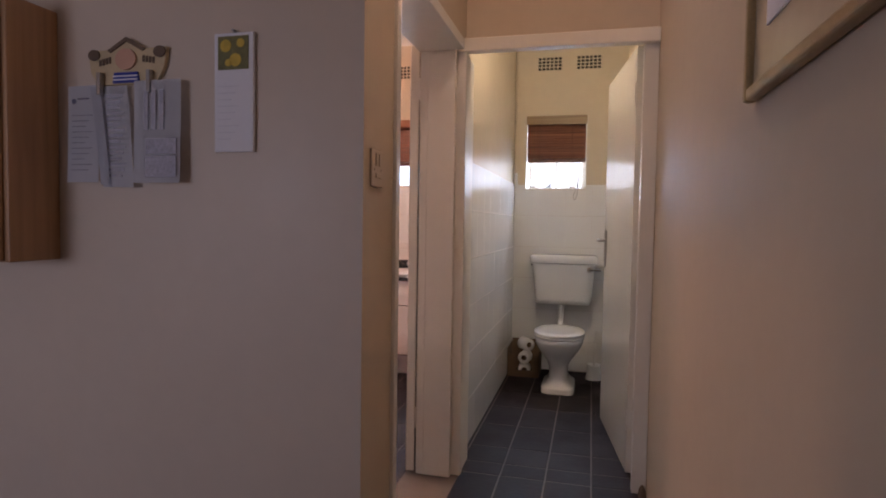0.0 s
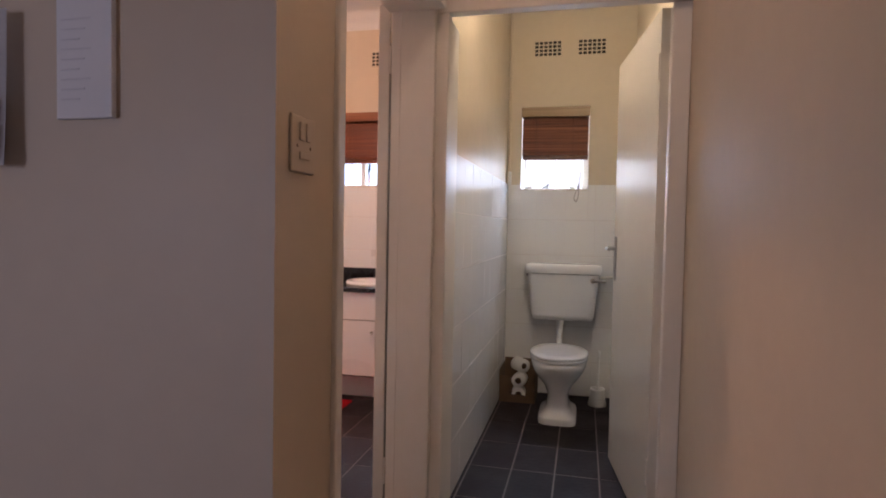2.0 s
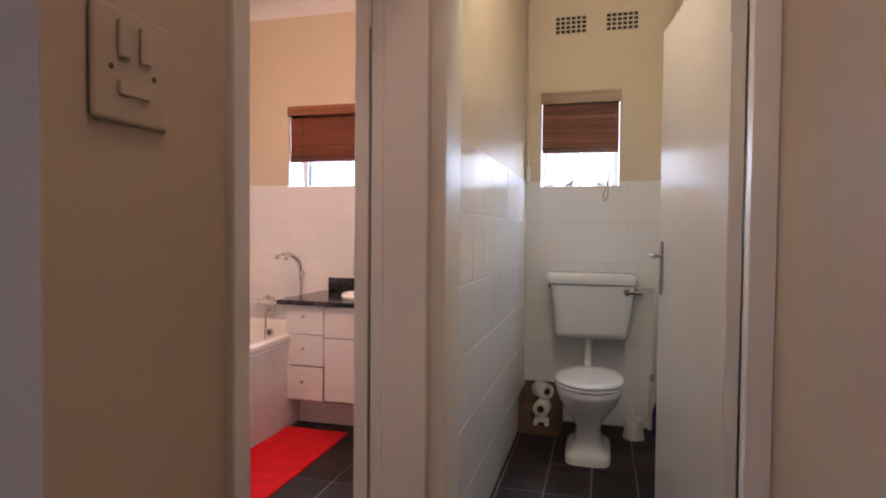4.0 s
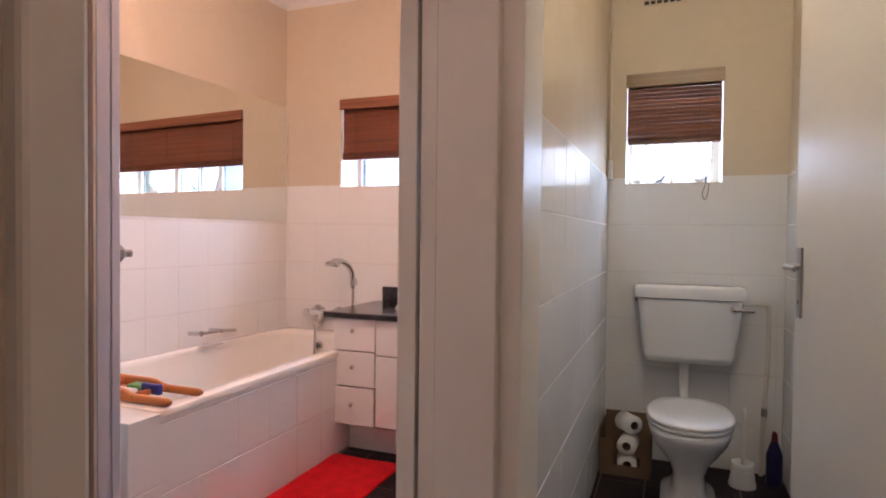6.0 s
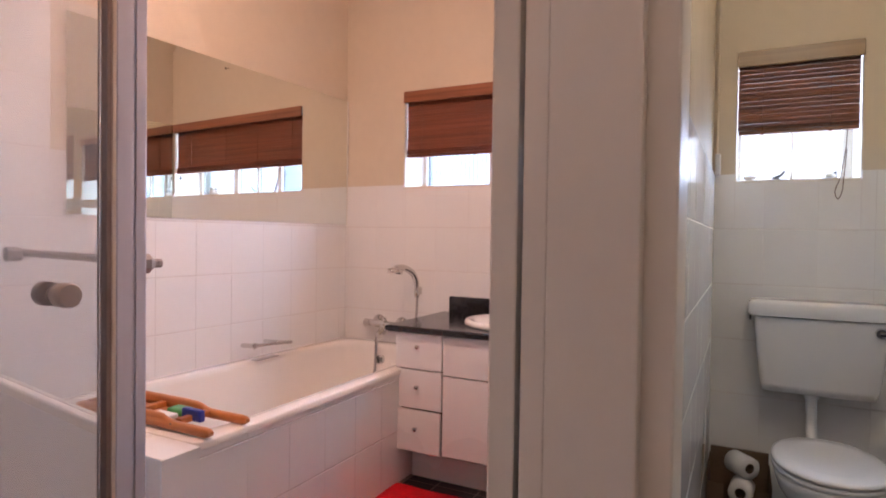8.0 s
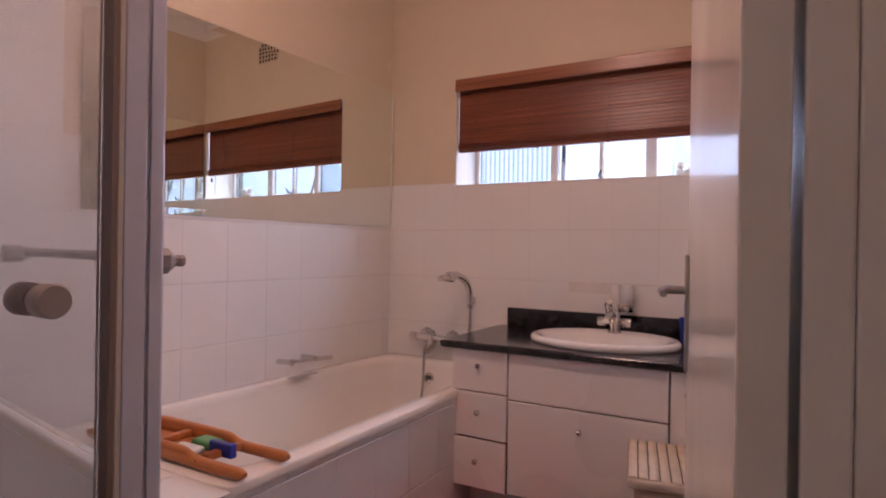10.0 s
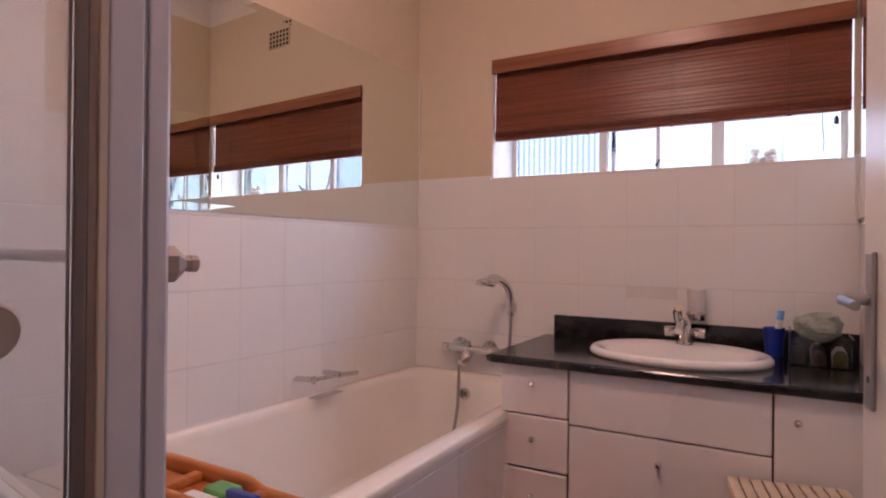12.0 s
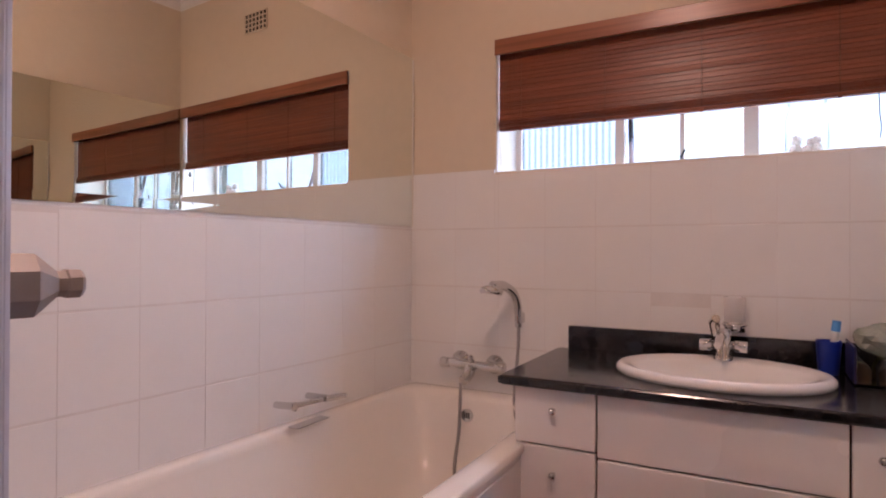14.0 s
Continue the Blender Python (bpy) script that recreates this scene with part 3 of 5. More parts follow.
def bathtub():
    b = thing("bathtub", "built-in white bathtub with a tiled front panel", "bathtub", at=(0, 0, 0))
    x0, x1, y0, y1, z = WEST + 0.010, -1.725, 3.28, NORTH - 0.010, 0.56
    cx, cy, hx, hy = (x0 + x1) / 2, (y0 + y1) / 2, (x1 - x0) / 2, (y1 - y0) / 2
    def ring(dz, near, far, ends, power):
        """A rounded oblong inside the rim: insets from the wall side, the open side and the two ends, following the skewed wall."""
        a, b = x0 + far, x1 - near
        out = []
        for px, py, pz in ellipse((a + b) / 2, cy, z + dz, (b - a) / 2, hy - ends, 72, power):
            out.append((px - LEAN * (y1 - py) * (b - px) / (b - a), py, pz))
        return out
    rings = [ring(-0.024, 0, 0, 0, 30), ring(-0.006, 0, 0, 0, 30), ring(-0.002, 0.003, 0, 0, 30), ring(0, 0.008, 0.006, 0.006, 28), ring(0.001, 0.045, 0.030, 0.04, 16),
             ring(-0.001, 0.072, 0.050, 0.065, 11), ring(-0.008, 0.083, 0.058, 0.080, 9), ring(-0.03, 0.090, 0.064, 0.092, 8), ring(-0.20, 0.110, 0.085, 0.125, 6),
             ring(-0.33, 0.140, 0.115, 0.18, 5), ring(-0.385, 0.19, 0.17, 0.27, 4), ring(-0.395, 0.26, 0.24, 0.40, 3.5)]
    part("tub", loft(blank(), rings, cap0=False), ACRYLIC, b)
    part("overflow", loft(blank(), [[(cx - 0.045 + 0.027 * math.cos(a), y1 - 0.106 - d, 0.474 + 0.027 * math.sin(a)) for a in (2 * math.pi * k / 20 for k in range(20))] for d in (0.0, 0.006)]), CHROME, b, "round chrome overflow plate")
    for dx in (-0.009, 0, 0.009):
        part("overflow_slot", box(blank(), cx - 0.045 + dx - 0.0022, cx - 0.045 + dx + 0.0022, y1 - 0.1135, y1 - 0.1117, 0.462, 0.486), BLACK, b)
    gx = x0 + 0.020
    bm = blank()
    tube(bm, [(gx + 0.026, 4.225, 0.638), (gx + 0.030, 4.32, 0.634), (gx + 0.034, 4.39, 0.630)], 0.0085)
    tube(bm, [(gx + 0.036, 4.375, 0.632), (gx + 0.040, 4.485, 0.622), (gx + 0.040, 4.491, 0.622)], [0.011, 0.011, 0.008])
    tube(bm, [(gx - 0.050, 4.228, 0.634), (gx + 0.024, 4.228, 0.638), (gx + 0.036, 4.228, 0.638), (gx + 0.038, 4.228, 0.638)], [0.012, 0.012, 0.016, 0.012])
    tube(bm, [(gx - 0.050, 4.385, 0.632), (gx + 0.040, 4.385, 0.632), (gx + 0.046, 4.385, 0.632)], [0.012, 0.013, 0.009])
    part("grab_handle", bm, CHROME, b, "chrome grab handle on the rim")
    # plate added on the rim to give the grey shade and reflection under the handle
    part("grip_shade_plate", box(blank(), gx - 0.006, gx + 0.040, 4.24, 4.40, 0.5595, 0.5635, bevel=0.0015), CHROME, b, "thin chrome plate standing in for the grey shade under the handle")
    part("side_panel", boxes((x1 - 0.05, x1 - 0.0120, y0 - 0.0, y1 + 0.008, 0.0, z - 0.020)), DIRTY_GROUT, b, "tiled front panel")
    return b


tub = bathtub()


structure("dwarf_wall", boxes((WEST - 0.07, -1.7205, 3.155, 3.278, 0.0, 0.548)), GROUT, "low white tiled ledge at the end of the bath", "low wall")


def shower():
    s = thing("shower_enclosure", "glass shower enclosure with white aluminium frame", "shower", at=(0, 0, 0))
    H = 2.05
    part("corner_post", box(blank(), -1.550, -1.522, 2.918, 2.958, 0.08, H, bevel=0.005), ALU, s, "white aluminium corner post")
    part("door_post", box(blank(), -1.548, -1.514, 2.877, 2.9175, 0.08, H, bevel=0.0025), ALU, s, "white aluminium door post")
    bm = blank()
    box(bm, -1.521, -1.516, 2.925, 2.950, 0.08, H, bevel=0.002)
    part("rib", bm, ALU, s)
    part("seal", boxes((-1.530, -1.513, 2.840, 2.8525, 0.10, H - 0.03), (-1.540, -1.516, 2.853, 2.8555, 0.08, H), bevel=0.001), SEAL, s, "dark door seal")
    part("stile_groove", box(blank(), -1.540, -1.5165, 2.8557, 2.8665, 0.08, H, bevel=0.001), TAUPE, s, "brownish grey stile")
    part("stile_edge", box(blank(), -1.540, -1.515, 2.8667, 2.8768, 0.08, H, bevel=0.002), CREAM_ALU, s, "cream aluminium stile")
    def slant(bm):
        """Turns what is built along -x from the post to the panel's true line."""
        bmesh.ops.transform(bm, matrix=Matrix.Translation((-1.540, 2.940, 0)) @ Matrix.Rotation(radians(-9.2), 4, "Z"), verts=bm.verts)
        return bm
    part("side_glass", slant(box(blank(), -1.020, -0.008, -0.003, 0.003, 0.726, H)), GLASS, s).visible_shadow = False
    low = part("low_panel", slant(box(blank(), -1.020, -0.012, -0.020, 0.020, 0.10, 0.692, bevel=0.003)), TILE, s, "low white tiled panel under the glass")
    part("sill", slant(box(blank(), -1.022, -0.010, -0.026, 0.024, 0.6925, 0.725, bevel=0.008, seg=3)), ENAMEL, low, "rounded white sill")
    part("top_rail", slant(box(blank(), -1.020, 0.0, -0.02, 0.02, H + 0.001, H + 0.04, bevel=0.004)), ALU, s)
    part("door_rail", boxes((-1.550, -1.512, 1.82, 2.912, H + 0.001, H + 0.04), bevel=0.004), ALU, s)
    part("tray", boxes((-2.575, -1.510, 1.815, 2.90, 0.0, 0.099), bevel=0.012), CERAMIC, s, "white shower tray")
    d = part("glass_door", box(blank(), -1.520, -1.514, 2.10, 2.839, 0.115, H - 0.03), GLASS, s, "clear glass shower door")
    d.visible_shadow = False
    part("door_stile", box(blank(), -1.535, -1.498, 1.82, 2.10, 0.101, H - 0.001, bevel=0.004), ALU, s)
    bm = blank()
    loft(bm, [[(x, 2.748 + r * math.cos(a), 1.070 + r * math.sin(a)) for a in (2 * math.pi * k / 28 for k in range(28))]
              for x, r in ((-1.513, 0.019), (-1.500, 0.019), (-1.498, 0.025), (-1.470, 0.0255), (-1.466, 0.023))])
    part("knob", bm, RAIL, d, "round grey-beige door knob")
    bm = blank()
    loft(bm, [[(x, 2.748 + r * math.cos(a), 1.070 + r * math.sin(a)) for a in (2 * math.pi * k / 28 for k in range(28))]
              for x, r in ((-1.521, 0.019), (-1.534, 0.019), (-1.536, 0.025), (-1.562, 0.0255), (-1.566, 0.023))])
    part("knob", bm, RAIL, d, "round grey-beige door knob")
    bm = blank()
    tube(bm, [(-0.84, 0.055, 1.128), (-0.06, 0.055, 1.128)], 0.012, 14)
    r = part("towel_rail", slant(bm), RAIL, s, "grey towel rail along the glass")
    for x in (-0.030, -0.84):
        bm = blank()
        loft(bm, [octagon(x, y, 1.124, w) for y, w in ((0.004, 0.0215), (0.006, 0.0235), (0.043, 0.0235), (0.0445, 0.0225), (0.060, 0.0100), (0.066, 0.0100), (0.0675, 0.0110), (0.076, 0.0110), (0.079, 0.0085))])
        for face in bm.faces:
            face.smooth = False
        part("bracket", slant(bm), RAIL, r, "faceted grey rail end bracket")
    return s


def octagon(x, y, z, r):
    """A square ring with cut corners, across the y axis."""
    c = r * 0.45
    return [(x + a, y, z + b) for a, b in ((-r, -c), (-c, -r), (c, -r), (r, -c), (r, c), (c, r), (-c, r), (-r, c))]


shower()


def vanity():
    x0, x1, y, top = -1.757, PARTY_W - 0.004, 4.465, 0.742
    v = thing("vanity_cabinet", "white bathroom vanity cabinet with drawers and round knobs", "cabinet", at=(0, 0, 0))
    # body coloured dark so the gaps between fronts read as shaded
    part("body", boxes((x0 + 0.006, x1, y + 0.020, NORTH - 0.012, 0.165, 0.62)), GAP, v)
    part("side_panel", boxes((x0, x0 + 0.016, y + 0.019, NORTH - 0.012, 0.165, top)), CABINET, v)
    part("plinth", boxes((x0 + 0.03, x1, y + 0.125, y + 0.145, 0.0, 0.165)), CABINET, v)
    g = 0.0025
    fronts = []
    zs = [(0.565, top - 0.002), (0.376, 0.565), (0.172, 0.376)]
    for a, b in zs:
        fronts.append(("drawer_front", x0, -1.502, a, b, ((x0 - 1.502) / 2, (a + b) / 2 + (0.024 if a > 0.5 else 0.014))))
    fronts.append(("panel_front", -1.502, -0.890, 0.551, top - 0.002, None))
    fronts.append(("door_front", -1.502, -0.890, 0.172, 0.551, (-1.205, 0.475)))
    fronts.append(("door_front", -0.890, x1, 0.172, top - 0.002, (-0.828, 0.665)))
    for name, a, b, c, d, k in fronts:
        f = part(name, box(blank(), a + g, b - g, y, y + 0.018, c + g, d - g, bevel=0.004), CABINET, v)
        ajar = name == "drawer_front" and c < 0.2
        if k:
            kx, kz = k
            bm = blank()
            loft(bm, [[(kx + r * math.cos(q), y + dy, kz + r * math.sin(q)) for q in (2 * math.pi * i / 18 for i in range(18))]
                      for dy, r in ((0.0, 0.006), (-0.010, 0.005), (-0.014, 0.010), (-0.020, 0.0115), (-0.026, 0.009), (-0.029, 0.004))])
            part("knob", bm, CHROME, f, "round chrome knob")
        if ajar:
            f.location.y -= 0.012
    return v


vanity()
ct = thing("countertop", "polished black granite vanity top with upstand", "countertop")


def slab_with_hole(x0, x1, y0, y1, z0, z1, cx, cy, rx, ry):
    """A slab with an oval cut-out and a rounded front edge."""
    ang = sorted([2 * math.pi * k / 72 for k in range(72)] + [math.atan2(y - cy, x - cx) % (2 * math.pi) for x in (x0, x1) for y in (y0, y1)])
    def rim(inset):
        out = []
        for a in ang:
            c, s = math.cos(a), math.sin(a)
            t = min((((x1 - inset) if c > 0 else (x0 + inset)) - cx) / c if abs(c) > 1e-9 else 9, (((y1 - inset) if s > 0 else (y0 + inset)) - cy) / s if abs(s) > 1e-9 else 9)
            out.append((cx + t * c, cy + t * s))
        return out
    hole = [(cx + rx * math.cos(a), cy + ry * math.sin(a)) for a in ang]
    rings = [[(x, y, z0) for x, y in hole], [(x, y, z0) for x, y in rim(0.008)], [(x, y, z0 + 0.006) for x, y in rim(0.001)], [(x, y, z1 - 0.006) for x, y in rim(0.0)],
             [(x, y, z1 - 0.002) for x, y in rim(0.003)], [(x, y, z1) for x, y in rim(0.008)], [(x, y, z1) for x, y in hole], [(x, y, z0) for x, y in hole]]
    bm = loft(blank(), rings, False, False)
    for f in bm.faces:
        f.smooth = False
    return bm


part("slab", slab_with_hole(-1.800, PARTY_W - 0.003, 4.435, NORTH - 0.012, 0.742, 0.772, -1.205, 4.735, 0.252, 0.190), GRANITE, ct)
part("upstand", box(blank(), -1.752, PARTY_W - 0.003, NORTH - 0.032, NORTH - 0.011, 0.7725, 0.862, bevel=0.003), GRANITE, ct)


def basin():
    b = thing("wash_basin", "oval white inset ceramic basin", "basin")
    cx, cy, z = -1.194, 4.742, 0.7725
    rings = [ellipse(cx, cy, z, 0.300, 0.234, 64), ellipse(cx, cy, z + 0.006, 0.306, 0.240, 64), ellipse(cx, cy, z + 0.018, 0.305, 0.239, 64), ellipse(cx, cy, z + 0.027, 0.296, 0.230, 64),
             ellipse(cx, cy, z + 0.029, 0.288, 0.222, 64), ellipse(cx, cy, z + 0.026, 0.278, 0.212, 64), ellipse(cx, cy - 0.006, z + 0.023, 0.262, 0.190, 64),
             ellipse(cx, cy - 0.020, z + 0.012, 0.246, 0.166, 64), ellipse(cx, cy - 0.022, z - 0.04, 0.216, 0.146, 64),
             ellipse(cx, cy - 0.020, z - 0.10, 0.13, 0.09, 64), ellipse(cx, cy - 0.020, z - 0.115, 0.03, 0.03, 64)]
    part("bowl", loft(blank(), rings, cap0=False), CERAMIC, b)
    part("waste", tube(blank(), [(cx, cy - 0.015, z - 0.1145), (cx, cy - 0.015, z - 0.111)], [0.030, 0.026], 20), CHROME, b, "chrome waste ring")
    return b


basin()


def basin_mixer():
    t = thing("basin_mixer", "chrome basin mixer with two side levers", "tap")
    x, y, z = -1.192, 4.930, 0.794
    bm = blank()
    tube(bm, [(x, y, z), (x, y, z + 0.012), (x, y, z + 0.013), (x, y, z + 0.085), (x, y - 0.004, z + 0.10)], [0.030, 0.029, 0.023, 0.022, 0.015], 18)
    tube(bm, curve_points([(x, y, z + 0.075), (x - 0.005, y - 0.07, z + 0.085), (x - 0.008, y - 0.12, z + 0.062)], 5), [0.013] * 11, 14)
    part("body", bm, CHROME, t)
    for s in (-1, 1):
        bm = blank()
        tube(bm, [(x, y, z + 0.048), (x + s * 0.035, y, z + 0.048), (x + s * 0.036, y, z + 0.048), (x + s * 0.072, y, z + 0.046)], [0.014, 0.014, 0.020, 0.019], 14)
        part("tap_head", bm, CHROME, t)
    bm = blank()
    tube(bm, [(x - 0.02, y - 0.005, z + 0.08), (x - 0.028, y - 0.005, z + 0.125), (x - 0.020, y - 0.03, z + 0.140)], [0.015, 0.018, 0.014], 14)
    part("pop_up_knob", bm, CHROME, t)
    return t


basin_mixer()


def tumbler():
    x, y, z = -1.160, 5.000, 0.886
    t = thing("tumbler_holder", "chrome wall holder with a frosted glass tumbler", "tumbler")
    bm = blank()
    loft(bm, [ellipse(x, y, z + dz, r, r, 24) for dz, r in ((0.0, 0.031), (0.115, 0.034))], cap1=False)
    loft(bm, [ellipse(x, y, z + dz, r, r, 24) for dz, r in ((0.004, 0.028), (0.115, 0.0315))], cap1=False)
    part("tumbler", bm, TUMBLER, t, "frosted glass tumbler")
    bm = blank()
    loft(bm, [ellipse(x, y, z + dz, r, r, 24) for dz, r in ((-0.004, 0.030), (-0.004, 0.0335), (0.030, 0.0355), (0.030, 0.0335))], cap0=True, cap1=False)
    ring = [(x + 0.036 * math.cos(2 * math.pi * k / 24), y + 0.036 * math.sin(2 * math.pi * k / 24), z + 0.02) for k in range(25)]
    tube(bm, ring, 0.005, 8)
    tube(bm, [(x, y + 0.03, z + 0.02), (x, NORTH - 0.012, z + 0.02)], 0.007, 8)
    part("ring", bm, CHROME, t)
    return t


tumbler()


def bath_mixer():
    m = thing("bath_mixer", "chrome wall-mounted bath mixer", "tap")
    y, z = NORTH - 0.010, 0.682
    xa, xb = -2.235, -2.075
    for x, zz in ((xa, z), (xb, z - 0.006)):
        part("wall_rose", tube(blank(), [(x, y, zz), (x, y - 0.012, zz), (x, y - 0.02, zz), (x, y - 0.05, zz)], [0.041, 0.039, 0.024, 0.020], 22), CHROME, m)
    bm = blank()
    tube(bm, [(xa - 0.03, y - 0.055, z - 0.004), (xb + 0.03, y - 0.055, z - 0.010)], 0.019, 18)
    tube(bm, curve_points([(-2.165, y - 0.055, z - 0.01), (-2.168, y - 0.070, z - 0.045), (-2.175, y - 0.11, z - 0.070)], 5), [0.024, 0.024, 0.025, 0.026, 0.026, 0.025, 0.024, 0.023, 0.022, 0.021, 0.020], 16)
    tube(bm, [(-2.160, y - 0.060, z + 0.012), (-2.160, y - 0.066, z + 0.030), (-2.160, y - 0.066, z + 0.036)], [0.014, 0.012, 0.008], 12)
    part("body", bm, CHROME, m)
    for x, s in ((xa - 0.03, -1), (xb + 0.03, 1)):
        part("tap_head", tube(blank(), [(x, y - 0.055, z - 0.006), (x + s * 0.035, y - 0.06, z - 0.006), (x + s * 0.040, y - 0.06, z - 0.006)], [0.021, 0.024, 0.017], 10), CHROME, m)
    return m


bath_mixer()


def hand_shower():
    h = thing("hand_shower", "chrome hand shower with hose on a wall bracket", "shower head")
    y = NORTH - 0.010
    part("bracket", boxes((-1.972, -1.940, y - 0.045, y, 0.86, 0.905), bevel=0.006), CHROME, h)
    bm = blank()
    pts = curve_points([(-1.956, y - 0.035, 0.845), (-1.958, y - 0.04, 0.93), (-1.965, y - 0.07, 0.985), (-1.985, y - 0.13, 1.018), (-2.005, y - 0.19, 1.018)], 6)
    tube(bm, pts, [0.0145 + 0.007 * (k / (len(pts) - 1)) for k in range(len(pts))], 14)
    part("handset", bm, CHROME, h)
    bm = blank()
    a, b = Vector((-2.005, y - 0.20, 1.022)), Vector((-0.04, -0.12, -1.0)).normalized()
    tube(bm, [a, a + b * 0.010, a + b * 0.026, a + b * 0.034], [0.020, 0.042, 0.046, 0.041], 22)
    part("spray_head", bm, CHROME, h)
    bm = blank()
    tube(bm, curve_points([(-1.956, y - 0.034, 0.85), (-1.960, y - 0.03, 0.76), (-1.968, y - 0.035, 0.63), (-1.955, y - 0.085, 0.53), (-1.925, y - 0.12, 0.40), (-1.99, y - 0.19, 0.235), (-2.10, y - 0.22, 0.205), (-2.165, y - 0.20, 0.26), (-2.178, y - 0.135, 0.42), (-2.176, y - 0.125, 0.61)], 8), 0.007, 10)
    part("hose", bm, DULL, h, "ribbed metal hose")
    return h


hand_shower()


def bath_rack():
    r = thing("bath_rack", "orange-brown wooden bath rack lying across the tub", "bath rack", at=(-1.99, 3.40, 0.565))
    for y in (-0.075, 0.075):
        rings = []
        for k in range(68):
            x = -0.40 + 0.01 * k
            rise = 1.0 / (1.0 + math.exp((x - 0.06) / 0.012)) / (1.0 + math.exp(-(x + 0.30) / 0.012))
            e = max(0.0, 1 - min(x + 0.402, 0.272 - x) / 0.022)
            hi, lo = 0.028 + 0.018 * rise, 0.0
            mid, half = (hi + lo) / 2, (hi - lo) / 2 * math.sqrt(max(0.06, 1 - e * e))
            w = 0.013 - 0.004 * e
            rings.append([(x, y + w * c, mid + half * d) for c, d in ((-0.6, -1), (0.6, -1), (1, -0.75), (1, 0.75), (0.6, 1), (-0.6, 1), (-1, 0.75), (-1, -0.75))])
        rail = part("side_rail", loft(blank(), rings), PINE, r)
        for x in (-0.12, 0.10):
            side = 1 if y > 0 else -1
            # shaded dowel hole drawn as a dark disc on the rail
            part("dowel_hole_disc", tube(blank(), [(x, y + side * 0.0126, 0.022), (x, y + side * 0.0138, 0.022)], 0.004, 10), WEAVE_DARK, rail, "dark disc in place of a shaded dowel hole")
    for x in (-0.36, -0.12, 0.10):
        part("cross_bar", box(blank(), x - 0.014, x + 0.014, -0.060, 0.060, 0.012, 0.032, bevel=0.004), PINE, r)
    part("tray_base", box(blank(), -0.345, 0.085, -0.060, 0.060, 0.004, 0.011), PINE, r)
    return r


rack = bath_rack()
tagged(link("nail_brush", box(blank(), -1.93, -1.84, 3.385, 3.407, 0.5765, 0.616, bevel=0.005), BLUE), "blue plastic brush in the bath rack", "brush")
tagged(link("sponge", box(blank(), -2.02, -1.94, 3.395, 3.45, 0.5765, 0.602, bevel=0.010), GREEN), "small green sponge in the bath rack", "sponge")
tagged(link("soap_bar", box(blank(), -2.04, -1.945, 3.335, 3.39, 0.5765, 0.595, bevel=0.008), PLASTIC), "white bar in the bath rack", "soap")


def rug():
    """A ribbed cotton mat with softly uneven edges."""
    nx, ny = 60, 100
    x0, x1, y0, y1 = -1.735, -1.335, 3.42, 4.452
    bm = blank()
    grid = []
    for j in range(ny + 1):
        row = []
        for i in range(nx + 1):
            u, v = i / nx, j / ny
            x = x0 + (x1 - x0) * u + 0.005 * noise.noise((0, v * 6, 1))
            y = y0 + (y1 - y0) * v + 0.005 * noise.noise((u * 4, 0, 3))
            z = 0.009 + 0.0025 * math.sin(u * 2 * math.pi * 20) + 0.003 * noise.noise((u * 3, v * 8, 5))
            row.append(bm.verts.new((x, y, z)))
        grid.append(row)
    low = []
    for j in range(ny):
        for i in range(nx):
            bm.faces.new((grid[j][i], grid[j][i + 1], grid[j + 1][i + 1], grid[j + 1][i])).smooth = True
    edge = [e for e in bm.edges if e.is_boundary]
    r = bmesh.ops.extrude_edge_only(bm, edges=edge)
    for g in r["geom"]:
        if isinstance(g, bmesh.types.BMVert):
            g.co.z = 0.0005
    return tagged(link("bath_mat", bm, RUG), "bright red ribbed cotton bath mat beside the tub", "bath mat")


rug()


def basket():
    b = thing("laundry_basket", "cream woven fibre laundry basket with a padded lid", "basket", at=(-0.824, 4.224, 0))
    top = 0.505
    part("body", box(blank(), -0.130, 0.130, -0.165, 0.165, 0.001, top - 0.031, bevel=0.03, seg=4), WEAVE, b)
    lid = part("lid", box(blank(), -0.15, 0.15, -0.185, 0.185, top - 0.030, top, bevel=0.012, seg=3), WEAVE, b)
    for i in range(10):
        x = -0.135 + 0.03 * i
        bm, rings = blank(), []
        for k in range(97):
            y = -0.176 + k * 0.352 / 96
            bend = 0.0018 * noise.noise((i * 1.7, k * 0.09, 4))
            w = 0.0136 + 0.0012 * math.cos(k * math.pi / 2 + 2 * i)
            h = top + 0.0036 + 0.0030 * math.cos(k * math.pi / 2 + i) + 0.0020 * noise.noise((i, k * 0.3, 2))
            rings.append([(x + bend - w, y, top - 0.0005), (x + bend + w, y, top - 0.0005), (x + bend + w * 0.75, y, h), (x + bend - w * 0.75, y, h)])
        loft(bm, rings)
        part("woven_strand", bm, WEAVE, lid)
        if i:
            spans = []
            for k in range(22):
                y, dx = -0.172 + 0.0158 * k + 0.002 * noise.noise((i, k, 7)), 0.0018 * noise.noise((i * 1.7, k * 0.40, 4))
                spans.append((x - 0.0164 + dx, x - 0.0136 + dx, y, y + 0.009, top + 0.0002, top + 0.0042))
            part("stitch_line", boxes(*spans), WEAVE_DARK, lid)
    b.rotation_euler.z = radians(11.4)
    return b


basket()


